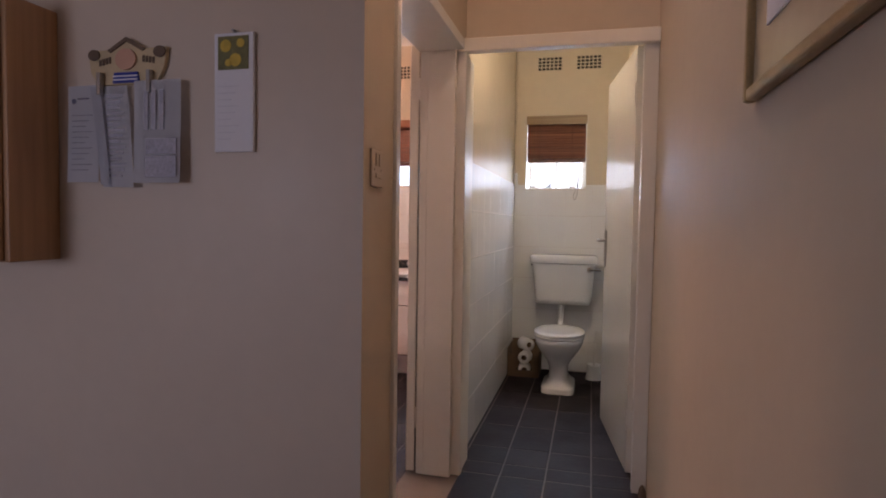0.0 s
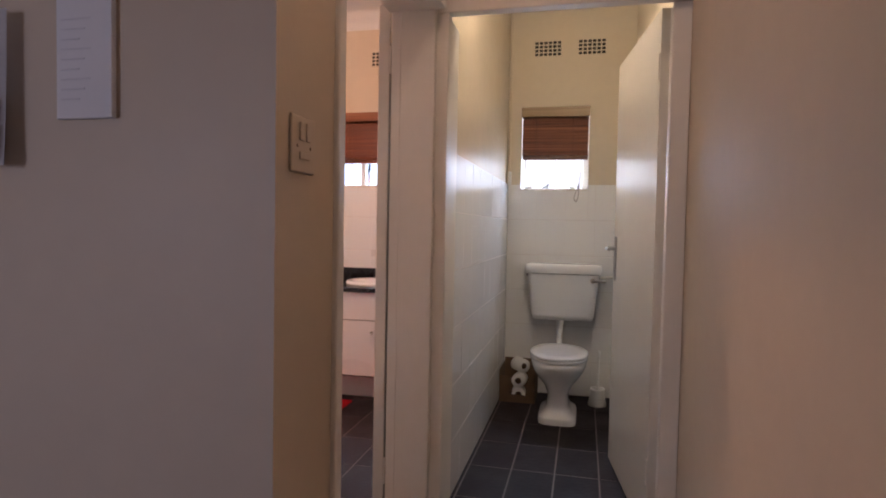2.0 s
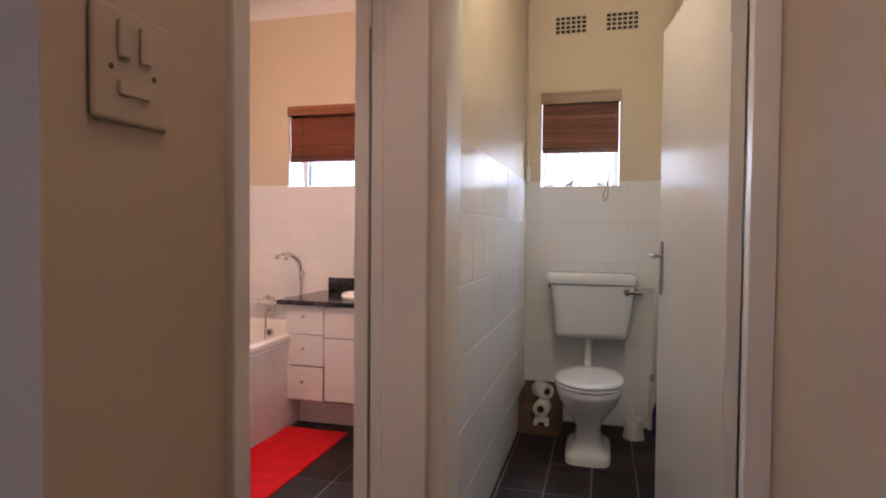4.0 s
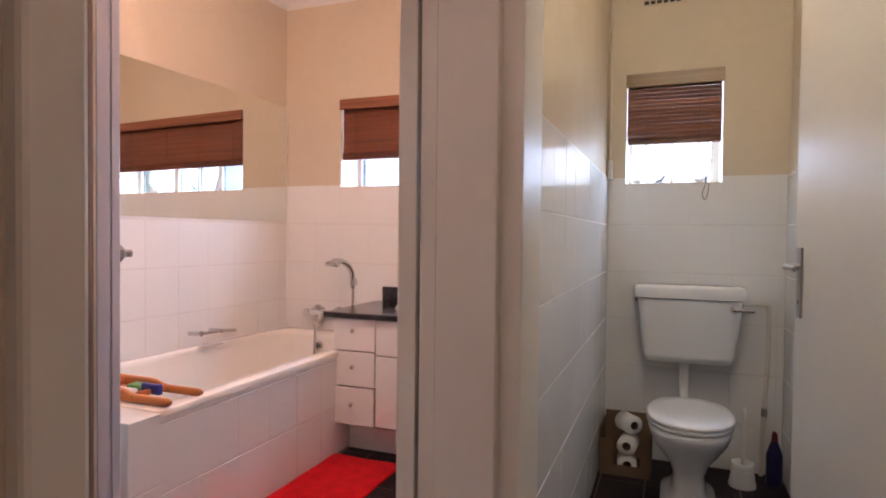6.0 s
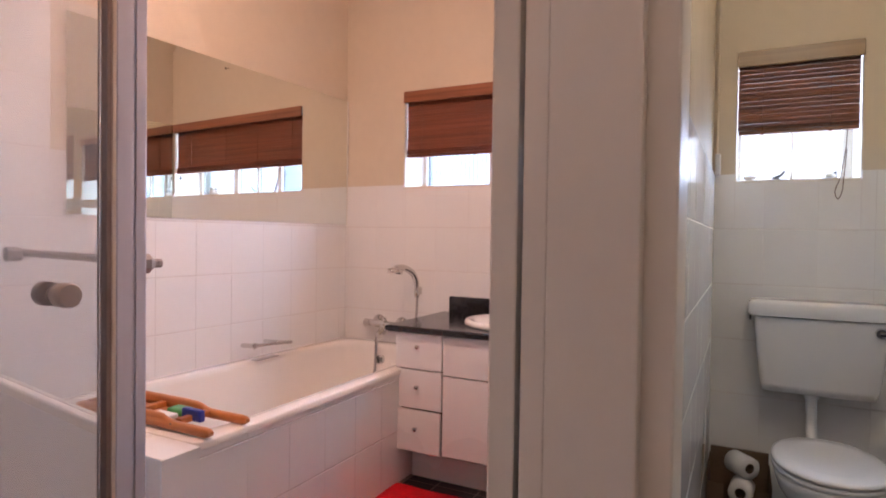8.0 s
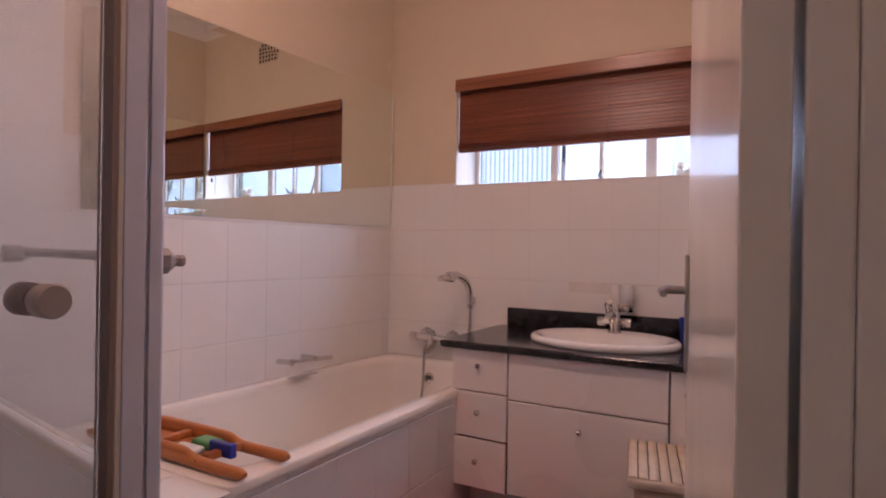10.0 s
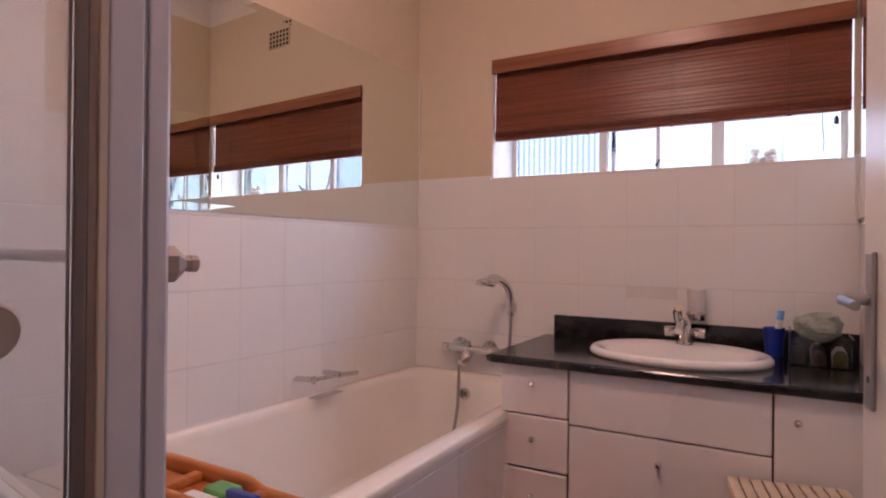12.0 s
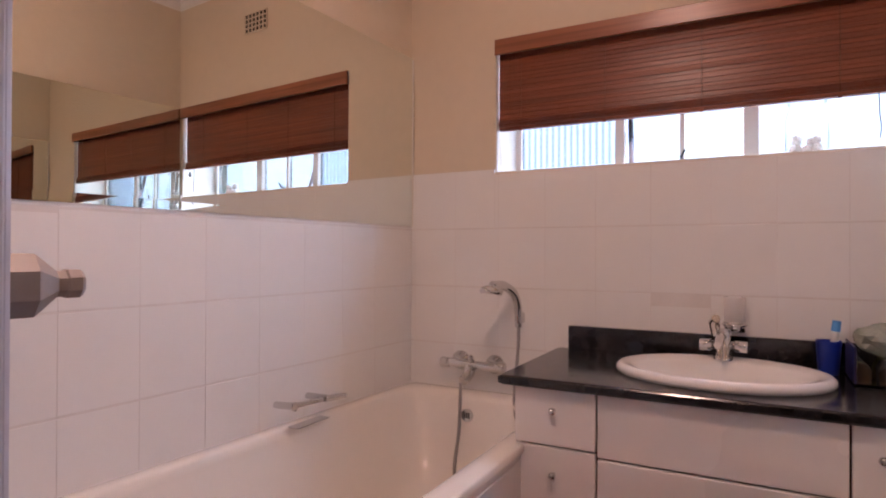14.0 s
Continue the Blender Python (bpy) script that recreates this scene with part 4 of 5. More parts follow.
def toothmug():
    t = thing("toothbrush_mug", "dark blue plastic mug with a toothpaste tube", "mug", at=(-0.893, 4.955, 0.7722))
    bm = blank()
    loft(bm, [ellipse(0, 0, z, r, r, 20) for z, r in ((0.0, 0.028), (0.105, 0.036))], cap1=False)
    loft(bm, [ellipse(0, 0, z, r, r, 20) for z, r in ((0.004, 0.025), (0.105, 0.034))], cap1=False)
    part("cup", bm, BLUE, t)
    bm = blank()
    tube(bm, [(0.004, 0, 0.006), (0.018, 0, 0.135)], 0.011, 12)
    p = part("toothpaste_tube", bm, PLASTIC, t, "white toothpaste tube")
    part("cap", tube(blank(), [(0.018, 0, 0.1352), (0.022, 0, 0.168)], [0.013, 0.012], 12), SKYBLUE, p, "light blue cap")
    return t


toothmug()


def tissue_tray():
    t = thing("toiletry_tray", "clear plastic tray of toiletries on the vanity top", "tray", at=(-0.762, 4.88, 0.7722))
    part("tray", boxes((-0.085, 0.095, -0.10, 0.10, 0, 0.006), (0.090, 0.095, -0.10, 0.10, 0.006, 0.10),
                       (-0.079, 0.089, -0.10, -0.095, 0.006, 0.10), (-0.079, 0.089, 0.095, 0.10, 0.006, 0.10)), GLASS, t)
    part("tray_end", box(blank(), -0.085, -0.0795, -0.10, 0.10, 0.006, 0.112, bevel=0.002), NAVY, t, "dark plastic end of the tray")
    for k in range(9):
        x, y = -0.06 + 0.06 * (k % 3), -0.06 + 0.06 * (k // 3)
        h = 0.05 + 0.02 * random.random()
        part("small_item", loft(blank(), [ellipse(x, y, z, r, r, 10) for z, r in ((0.0065, 0.02), (h * 0.7, 0.022), (h, 0.010))]), random.choice((BLACK, OLIVE, PAPER, BROWN)), t)
    bm = blank()
    bmesh.ops.create_icosphere(bm, subdivisions=3, radius=1.0)
    for v in bm.verts:
        d = 1 + 0.25 * noise.noise(v.co * 1.7) + 0.12 * noise.noise(v.co * 5)
        v.co = Vector((0.005 + 0.075 * v.co.x * d, 0.0 + 0.075 * v.co.y * d, 0.128 + 0.048 * v.co.z * d))
    part("crumpled_wrap", bm, WRAP, t, "crumpled clear wrapping")
    return t


tissue_tray()


def shell_cluster():
    """Shells heaped on the sill."""
    o = thing("shell_cluster", "small heap of pale shells on the window sill", "shells", at=(-0.935, 5.225, 1.5025))
    for x, z, r in ((-0.035, 0.022, 0.022), (-0.032, 0.058, 0.019), (0.0, 0.020, 0.020), (0.028, 0.024, 0.022), (0.030, 0.056, 0.016), (0.012, 0.050, 0.014)):
        bm = blank()
        bmesh.ops.create_icosphere(bm, subdivisions=3, radius=r)
        for v in bm.verts:
            v.co *= 1 + 0.10 * math.sin(9 * math.atan2(v.co.z, v.co.x)) * (0.3 + abs(v.co.y) / r)
            v.co += Vector((x, 0, z))
        part("shell", bm, PLASTIC, o, "pale ribbed shell")
    return o


shell_cluster()


def shell_jar():
    """A clear open jar standing over the shells."""
    j = thing("glass_jar", "clear glass jar holding pale shells on the sill", "jar", at=(-0.935, 5.222, 1.5022))
    bm = blank()
    loft(bm, [ellipse(0, 0, z, r, r, 32) for z, r in ((0.0, 0.064), (0.004, 0.068), (0.150, 0.068), (0.168, 0.056), (0.178, 0.056), (0.190, 0.062), (0.192, 0.060), (0.180, 0.0535),
                                                     (0.168, 0.0535), (0.149, 0.0655), (0.0015, 0.0655))], cap0=False)
    part("jar", bm, JAR, j).visible_shadow = False
    return j


shell_jar()


def ceiling_light(x, y, label):
    c = thing("ceiling_light", label, "lamp", "ceiling lights", (x, y, ROOF))
    part("base", tube(blank(), [(0, 0, -0.001), (0, 0, -0.025)], 0.09, 28), PLASTIC, c)
    part("shade", loft(blank(), [ellipse(0, 0, -0.026 - h, r, r, 28) for h, r in ((0.0, 0.085), (0.012, 0.085), (0.030, 0.07), (0.040, 0.03))]), GLOW, c)
    return c


ceiling_light(-1.50, 3.32, "round glowing ceiling lamp in the bathroom")
ceiling_light(0.02, 3.42, "round glowing ceiling lamp in the toilet")
# made-up lamp body around the corridor fill light
ceiling_light(0.06, 1.76, "added glowing lamp over the corridor, out of view")

# ---- toilet room ----


def wc_window():
    x0, x1, z0, z1 = CW
    w = tagged(new("window_2"), "small white steel toilet window", "window", kind="structure")
    y0, y1 = 5.30, 5.335
    part("window_frame", boxes((x0, x1, y0, y1, z0, z0 + 0.028), (x0, x1, y0, y1, z1 - 0.028, z1), (x0, x0 + 0.024, y0, y1, z0 + 0.028, z1 - 0.028),
                               (x1 - 0.045, x1, y0, y1, z0 + 0.028, z1 - 0.028), bevel=0.003), ENAMEL, w)
    part("mullion", box(blank(), -0.078, -0.062, y0 - 0.004, y1, z0 + 0.029, z1 - 0.029, bevel=0.003), ENAMEL, w)
    # pane tinted dark to dim the sky lamp behind it
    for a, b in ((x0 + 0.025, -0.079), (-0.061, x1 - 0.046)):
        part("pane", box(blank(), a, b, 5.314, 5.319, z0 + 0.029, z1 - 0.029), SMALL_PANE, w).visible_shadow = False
    part("window_sill", box(blank(), x0, x1, NORTH + 0.003, 5.30, z0, z0 + 0.010, bevel=0.002), ENAMEL, w, "white painted sill")
    part("reveal", boxes((x0 + 0.0005, x0 + 0.004, NORTH + 0.003, 5.30, z0 + 0.010, z1), (x1 - 0.004, x1 - 0.0005, NORTH + 0.003, 5.30, z0 + 0.010, z1)), ENAMEL, w, "white painted reveal")
    part("latch", boxes((0.10, 0.112, 5.275, 5.299, z0 + 0.02, z0 + 0.06), (-0.13, -0.118, 5.28, 5.299, z0 + 0.02, z0 + 0.05), bevel=0.003), BLACK, w, "dark window catch")
    return w


wc_window()
wb = blind("window_blind", "dark brown wooden slatted blind with light showing between slats", CW[0] + 0.004, CW[1] - 0.004, NORTH + 0.028, 2.060, 0.070, 1.688, 14, 5, 61.8,
           WCBLIND, WCVALANCE, (-0.20, 0.06), "window blinds")
bm = blank()
tube(bm, curve_points([(0.122, NORTH + 0.012, 1.70), (0.118, NORTH + 0.012, 1.60), (0.098, NORTH - 0.012, 1.48), (0.080, NORTH - 0.013, 1.42), (0.092, NORTH - 0.013, 1.385), (0.106, NORTH - 0.013, 1.42), (0.110, NORTH - 0.012, 1.47), (0.122, NORTH + 0.012, 1.60)], 6), 0.0018, 6)
part("pull_cord", bm, CORD, wb, "looped pull cord")
sp = thing("sill_pebble", "small white pebbles on the toilet window sill", "pebble", "sill pebbles", (-0.245, 5.11, 1.4785))
bm = blank()
bmesh.ops.create_icosphere(bm, subdivisions=2, radius=1.0)
for v in bm.verts:
    v.co = Vector((v.co.x * 0.030, v.co.y * 0.022, 0.014 + v.co.z * 0.014)) * (1 + 0.15 * noise.noise(v.co * 2))
for f in bm.faces:
    f.smooth = True
part("stone", bm, CERAMIC, sp)
copy_thing(sp, pose(0.065, 5.11, 1.4785, 0, 0, 40))
bm = blank()
tube(bm, [(-0.15, 5.12, 1.487), (-0.12, 5.13, 1.50), (-0.105, 5.125, 1.52)], [0.008, 0.005, 0.006], 8)
tagged(link("sill_trinket", bm, BLACK), "small dark trinket on the window sill", "trinket")


def cistern():
    c = thing("toilet_cistern", "white ceramic wall-hung cistern with chrome flush lever", "cistern", at=(0.022, 4.955, 0))
    hy = NORTH - 4.955 - 0.012
    rings = []
    for z, hx, d in ((0.555, 0.19, 0.06), (0.562, 0.205, 0.075), (0.60, 0.215, 0.085), (0.88, 0.243, 0.095)):
        rings.append(ellipse(0, hy - d, z, hx, d, 48, 7))
    part("tank", loft(blank(), rings), CERAMIC, c)
    part("lid", loft(blank(), [ellipse(0, hy - 0.102, z, hx, d, 48, 6) for z, hx, d in ((0.886, 0.258, 0.100), (0.902, 0.263, 0.102), (0.935, 0.262, 0.102), (0.948, 0.250, 0.093), (0.951, 0.21, 0.06))]), CERAMIC, c)
    bm = blank()
    y = hy - 0.19
    tube(bm, [(0.200, y, 0.845), (0.200, y - 0.022, 0.845)], [0.020, 0.018], 16)
    tube(bm, [(0.195, y - 0.018, 0.845), (0.285, y - 0.022, 0.842)], [0.010, 0.008], 12)
    part("flush_lever", bm, CHROME, c, "chrome flush lever")
    part("overflow_stub", tube(blank(), [(-0.249, hy - 0.09, 0.865), (-0.256, hy - 0.09, 0.865)], 0.010, 10), BLACK, c)
    part("flush_pipe", tube(blank(), curve_points([(-0.015, hy - 0.08, 0.57), (-0.015, hy - 0.08, 0.45), (-0.015, hy - 0.10, 0.40), (-0.015, hy - 0.16, 0.37)], 6), 0.021, 16), PLASTIC, c, "white plastic flush pipe")
    part("pipe_nut", tube(blank(), [(-0.015, hy - 0.08, 0.535), (-0.015, hy - 0.08, 0.554)], 0.029, 12), PLASTIC, c)
    return c


cistern()
wp = thing("water_pipe", "painted water supply pipe on the tiles", "pipe")
part("pipe", tube(blank(), curve_points([(0.275, NORTH - 0.06, 0.855), (0.360, NORTH - 0.045, 0.858), (0.392, NORTH - 0.03, 0.82), (0.390, NORTH - 0.03, 0.5), (0.376, NORTH - 0.03, 0.2), (0.374, NORTH - 0.03, 0.0)], 8), 0.010, 10), ENAMEL, wp)
part("valve", tube(blank(), [(0.382, NORTH - 0.03, 0.30), (0.383, NORTH - 0.03, 0.34)], 0.014, 10), DULL, wp)


def toilet():
    t = thing("toilet_pan", "white ceramic toilet with the lid closed", "toilet", at=(0.022, 4.55, 0))
    prof = ((0.0, 0.117, 0.20, 0.0, 5), (0.032, 0.117, 0.20, 0.0, 5), (0.042, 0.112, 0.195, 0.0, 5), (0.060, 0.086, 0.175, 0.0, 4), (0.10, 0.067, 0.155, 0.0, 3.4), (0.17, 0.066, 0.15, 0.0, 3),
            (0.22, 0.088, 0.165, -0.002, 2.6), (0.27, 0.128, 0.195, -0.012, 2.4), (0.315, 0.156, 0.222, -0.024, 2.3), (0.35, 0.168, 0.235, -0.03, 2.2), (0.375, 0.172, 0.24, -0.03, 2.2), (0.385, 0.165, 0.232, -0.03, 2.2))
    part("pan", loft(blank(), [ellipse(0, 0 + o, z, rx, ry, 44, p) for z, rx, ry, o, p in prof]), CERAMIC, t)
    part("pan_neck", loft(blank(), [ellipse(0, 0.24, z, rx, ry, 32, 4) for z, rx, ry in ((0.16, 0.06, 0.10), (0.26, 0.075, 0.115), (0.36, 0.08, 0.12), (0.372, 0.07, 0.11))]), CERAMIC, t)
    part("seat", loft(blank(), [ellipse(0, -0.025, z, rx, ry, 48, 2.2) for z, rx, ry in ((0.3855, 0.168, 0.232), (0.388, 0.178, 0.243), (0.402, 0.180, 0.245), (0.405, 0.175, 0.240))]), SEAT, t, "white plastic seat")
    part("lid", loft(blank(), [ellipse(0, -0.025, z, rx, ry, 48, 2.2) for z, rx, ry in ((0.4075, 0.172, 0.238), (0.410, 0.180, 0.246), (0.420, 0.179, 0.245), (0.426, 0.168, 0.232), (0.428, 0.12, 0.18))]), SEAT, t, "white plastic lid")
    for x in (-0.06, 0.06):
        part("hinge", tube(blank(), [(x - 0.018, 0.225, 0.405), (x + 0.018, 0.225, 0.405)], 0.011, 10), SEAT, t)
    part("foot_bolt", tube(blank(), [(0, -0.165, 0.046), (0, -0.165, 0.052)], 0.008, 10), CHROME, t)
    return t


toilet()


def roll(x, y, z, ang):
    r = thing("toilet_roll", "white toilet paper roll", "toilet roll", "spare toilet rolls")
    bm = blank()
    loft(bm, [[(rr * math.cos(a), d, rr * math.sin(a)) for a in (2 * math.pi * k / 26 for k in range(26))] for d, rr in ((-0.05, 0.021), (-0.05, 0.047), (0.05, 0.047), (0.05, 0.021))], False, False)
    part("paper", bm, TISSUE, r)
    bm = blank()
    loft(bm, [[(rr * math.cos(a), d, rr * math.sin(a)) for a in (2 * math.pi * k / 20 for k in range(20))] for d, rr in ((-0.0505, 0.0205), (0.0505, 0.0205))], False, False)
    part("core", bm, CARDBOARD, r, "cardboard core")
    r.matrix_world = pose(x, y, z, 0, 0, ang)
    return r


def roll_box():
    b = thing("cardboard_box", "open brown cardboard box holding toilet rolls", "box", at=(-0.262, 4.89, 0))
    w, d, h, t = 0.122, 0.135, 0.222, 0.004
    part("base", boxes((-w, w, -d, d, 0.001, 0.006)), CARDBOARD, b)
    part("panel", boxes((-w, -w + t, -d, d, 0.006, h), bevel=0.001), CARDBOARD, b)
    part("panel", boxes((w - t, w, -d, d, 0.006, h - 0.02), bevel=0.001), CARDBOARD, b)
    part("panel", boxes((-w + t, w - t, d - t, d, 0.006, h + 0.03), bevel=0.001), CARDBOARD, b)
    part("panel", boxes((-w + t, -0.055, -d, -d + t, 0.006, h - 0.04), (-0.055, 0.07, -d, -d + t, 0.006, 0.055), (0.07, w - t, -d, -d + t, 0.006, h - 0.05), bevel=0.001), CARDBOARD, b, "cut-out front")
    return b


roll_box()
roll(-0.255, 4.815, 0.055, 4)
roll(-0.250, 4.812, 0.150, -6)
roll(-0.252, 4.85, 0.243, 38)


def brush():
    b = thing("toilet_brush", "white plastic toilet brush in its holder", "toilet brush", at=(0.272, 4.86, 0))
    part("holder", loft(blank(), [ellipse(0, 0, z, r, r, 26) for z, r in ((0.001, 0.060), (0.012, 0.061), (0.030, 0.056), (0.098, 0.047), (0.116, 0.050), (0.116, 0.043), (0.06, 0.040))]), PLASTIC, b)
    part("handle", tube(blank(), [(0.0, 0.0, 0.061), (0.002, 0, 0.20), (0.004, 0, 0.33), (0.004, 0, 0.36), (0.004, 0, 0.37)], [0.008, 0.007, 0.007, 0.010, 0.006], 12), PLASTIC, b)
    return b


brush()
cb = thing("cleaner_bottle", "dark blue cleaner bottle with a red cap", "bottle", at=(0.414, 4.92, 0))
part("bottle", loft(blank(), [ellipse(0, 0, z, rx, ry, 24, 2.5) for z, rx, ry in ((0.001, 0.030, 0.022), (0.01, 0.036, 0.027), (0.15, 0.036, 0.027), (0.20, 0.020, 0.018), (0.215, 0.013, 0.013))]), NAVY, cb)
part("cap", tube(blank(), [(0, 0, 0.2155), (0, 0, 0.25), (-0.004, 0, 0.262)], [0.015, 0.012, 0.006], 14), REDCAP, cb, "red cap")
ws = thing("pipe_box", "small white cord switch box on the toilet wall", "switch")
part("cover", box(blank(), -0.389, -0.366, 5.015, 5.045, 1.50, 1.60, bevel=0.005), PLASTIC, ws)
part("conduit", tube(blank(), [(-0.385, 5.055, 1.60), (-0.385, 5.055, 2.78)], 0.007, 10), CREAM, ws, "painted conduit running up the corner")

# ---- hall ----


def light_switch():
    s = thing("light_switch", "cream wall switch plate with two rockers", "light switch", at=(LEFT, 1.770, 1.337))
    part("plate", box(blank(), 0.0005, 0.007, -0.046, 0.046, -0.052, 0.052, bevel=0.004, seg=3), PEACH, s)
    for y in (-0.013, 0.013):
        part("rocker", box(blank(), 0.0072, 0.011, y - 0.007, y + 0.007, 0.006, 0.040, bevel=0.002), PEACH, s)
    part("button", box(blank(), 0.0072, 0.0105, -0.019, 0.019, -0.027, -0.014, bevel=0.0015), PEACH, s, "cream button")
    for y in (-0.026, 0.026):
        part("screw", tube(blank(), [(0.0068, y, -0.004), (0.0076, y, -0.004)], 0.0028, 10), BROWN, s, "dark screw")
    return s


light_switch()


def sheet(name, x0, x1, z0, z1, y, curl, material, parent, label="", lean=0.0):
    """A thin sheet of paper, curled towards the viewer at its foot."""
    bm = blank()
    n = 10
    rows = []
    for j in range(n + 1):
        v = j / n
        z = z0 + (z1 - z0) * v
        rows.append([bm.verts.new((x0 + (x1 - x0) * i / 6 + lean * (1 - v), y - curl * (1 - v) ** 2 - 0.003 * math.sin(math.pi * i / 6) * (1 - v), z)) for i in range(7)])
    for a, b in zip(rows, rows[1:]):
        for i in range(6):
            bm.faces.new((a[i], a[i + 1], b[i + 1], b[i]))
    r = bmesh.ops.solidify(bm, geom=bm.faces, thickness=0.0006)
    return part(name, bm, material, parent, label)


def note_holder():
    h = thing("letter_clip_plaque", "painted wooden plaque with clips holding printed papers", "plaque", at=(0, 0, 0))
    y = GREY - 0.002
    outline = []
    for k in range(48):
        a = 2 * math.pi * k / 48
        outline.append((math.cos(a), math.sin(a)))
    def slab(pts, y0, y1):
        bm = blank()
        a = [bm.verts.new((p[0], y0, p[1])) for p in pts]
        b = [bm.verts.new((p[0], y1, p[1])) for p in pts]
        bm.faces.new(a)
        bm.faces.new(list(reversed(b)))
        for k in range(len(pts)):
            bm.faces.new((a[k], b[k], b[(k + 1) % len(pts)], a[(k + 1) % len(pts)]))
        return bm
    cx, zc = -1.085, 1.63
    part("board", slab([(cx - 0.135, zc + 0.045), (cx - 0.125, zc - 0.02), (cx - 0.10, zc - 0.055), (cx + 0.10, zc - 0.055), (cx + 0.125, zc - 0.01), (cx + 0.135, zc + 0.045), (cx + 0.06, zc + 0.045), (cx, zc + 0.078), (cx - 0.06, zc + 0.045)], y, y - 0.012), CARTOON, h)
    part("rim", slab([(cx - 0.065, zc + 0.043), (cx, zc + 0.079), (cx + 0.065, zc + 0.043), (cx + 0.055, zc + 0.036), (cx, zc + 0.066), (cx - 0.055, zc + 0.036)], y - 0.0125, y - 0.016), BROWN, h)
    part("painted_disc", slab([(cx + 0.035 * a, zc + 0.015 + 0.030 * b) for a, b in outline], y - 0.0125, y - 0.019), SKIN, h)
    part("striped_band", slab([(cx - 0.045, zc - 0.052), (cx + 0.045, zc - 0.052), (cx + 0.040, zc - 0.022), (cx - 0.040, zc - 0.022)], y - 0.0125, y - 0.018), BLUE, h, "blue striped band")
    for z in (zc - 0.033, zc - 0.043):
        part("white_stripe", box(blank(), cx - 0.042, cx + 0.042, y - 0.0195, y - 0.0185, z - 0.002, z + 0.002), PAPER, h)
    for sx in (-1, 1):
        part("painted_corner", slab([(cx + sx * 0.112 + 0.020 * a, zc + 0.032 + 0.016 * b) for a, b in outline], y - 0.0125, y - 0.016), BROWN, h)
        for k in range(4):
            part("letter_bar", box(blank(), cx + sx * (0.058 + 0.011 * k) - 0.0035, cx + sx * (0.058 + 0.011 * k) + 0.0035, y - 0.0145, y - 0.0125, zc + 0.006 - 0.002 * k, zc + 0.024 - 0.002 * k), BROWN, h)
        part("peg", box(blank(), cx + sx * 0.085 - 0.007, cx + sx * 0.085 + 0.007, y - 0.030, y - 0.0125, zc - 0.085, zc - 0.02, bevel=0.003), DULL, h, "grey clip")
    return h


note_holder()


def letters():
    y = GREY - 0.020
    for x0, x1, z0, z1, name in ((-1.287, -1.175, 1.292, 1.575, "a"), (-1.05, -0.895, 1.290, 1.580, "b")):
        p = thing("printed_letter", "sheet of printed white paper hanging from a clip" if name == "a" else "folded printed white paper with grey text blocks hanging from a clip", "paper", "hanging papers")
        sheet("page", x0, x1, z0, z1, y - (0.006 if name == "b" else 0.0), 0.008, PAPER, p)
        if name == "a":
            part("heading", boxes((x0 + 0.035, x0 + 0.075, y - 0.0025, y - 0.0004, z1 - 0.040, z1 - 0.036)), INK, p)
            for k in range(11):
                part("text_line", boxes((x0 + 0.018, x1 - 0.022 - 0.012 * (k % 3), y - 0.0012 - 0.008 * (1 - (0.195 - 0.016 * k) / 0.283) ** 2 - 0.003, y - 0.0002, z1 - 0.088 - 0.016 * k, z1 - 0.0855 - 0.016 * k)), PRINT, p)
            part("emblem", tube(blank(), [(x0 + 0.022, y - 0.0004, z1 - 0.045), (x0 + 0.022, y - 0.0025, z1 - 0.045)], 0.008, 12), INK, p, "small round blue emblem")
        else:
            part("text_block", boxes((x0 + 0.045, x1 - 0.008, y - 0.0190, y - 0.0165, z0 + 0.016, z0 + 0.075)), PRINT, p, "grey printed text block")
            part("text_block", boxes((x0 + 0.045, x1 - 0.010, y - 0.0150, y - 0.0125, z0 + 0.082, z0 + 0.125)), PRINT, p, "grey printed text block")
            for k in range(3):
                part("text_column", boxes((x0 + 0.036 + 0.026 * k, x0 + 0.050 + 0.026 * k, y - 0.0115, y - 0.0090, z0 + 0.15, z1 - 0.03)), PRINT, p)
    p = thing("printed_letter", "grey printed sheet tucked between two white papers", "paper", "hanging papers")
    sheet("page", -1.190, -1.085, 1.278, 1.572, y + 0.006, 0.012, PAPER, p, "", 0.03)
    for k in range(15):
        v = 0.90 - 0.056 * k
        bm = blank()
        z, yy, dx = 1.278 + 0.294 * v, y + 0.006 - 0.012 * (1 - v) ** 2 - 0.003 * (1 - v) - 0.0010, 0.03 * (1 - v)
        box(bm, -1.164 + dx, -1.104 + dx - 0.008 * (k % 3), yy, yy + 0.0010, z - 0.0040, z + 0.0035)
        part("text_line", bm, PRINT, p)
    p = thing("printed_letter", "narrow folded slip lying over the first page", "paper", "hanging papers")
    sheet("page", -1.205, -1.172, 1.285, 1.570, y - 0.004, 0.010, PAPER_GREY, p, "", 0.045)


letters()


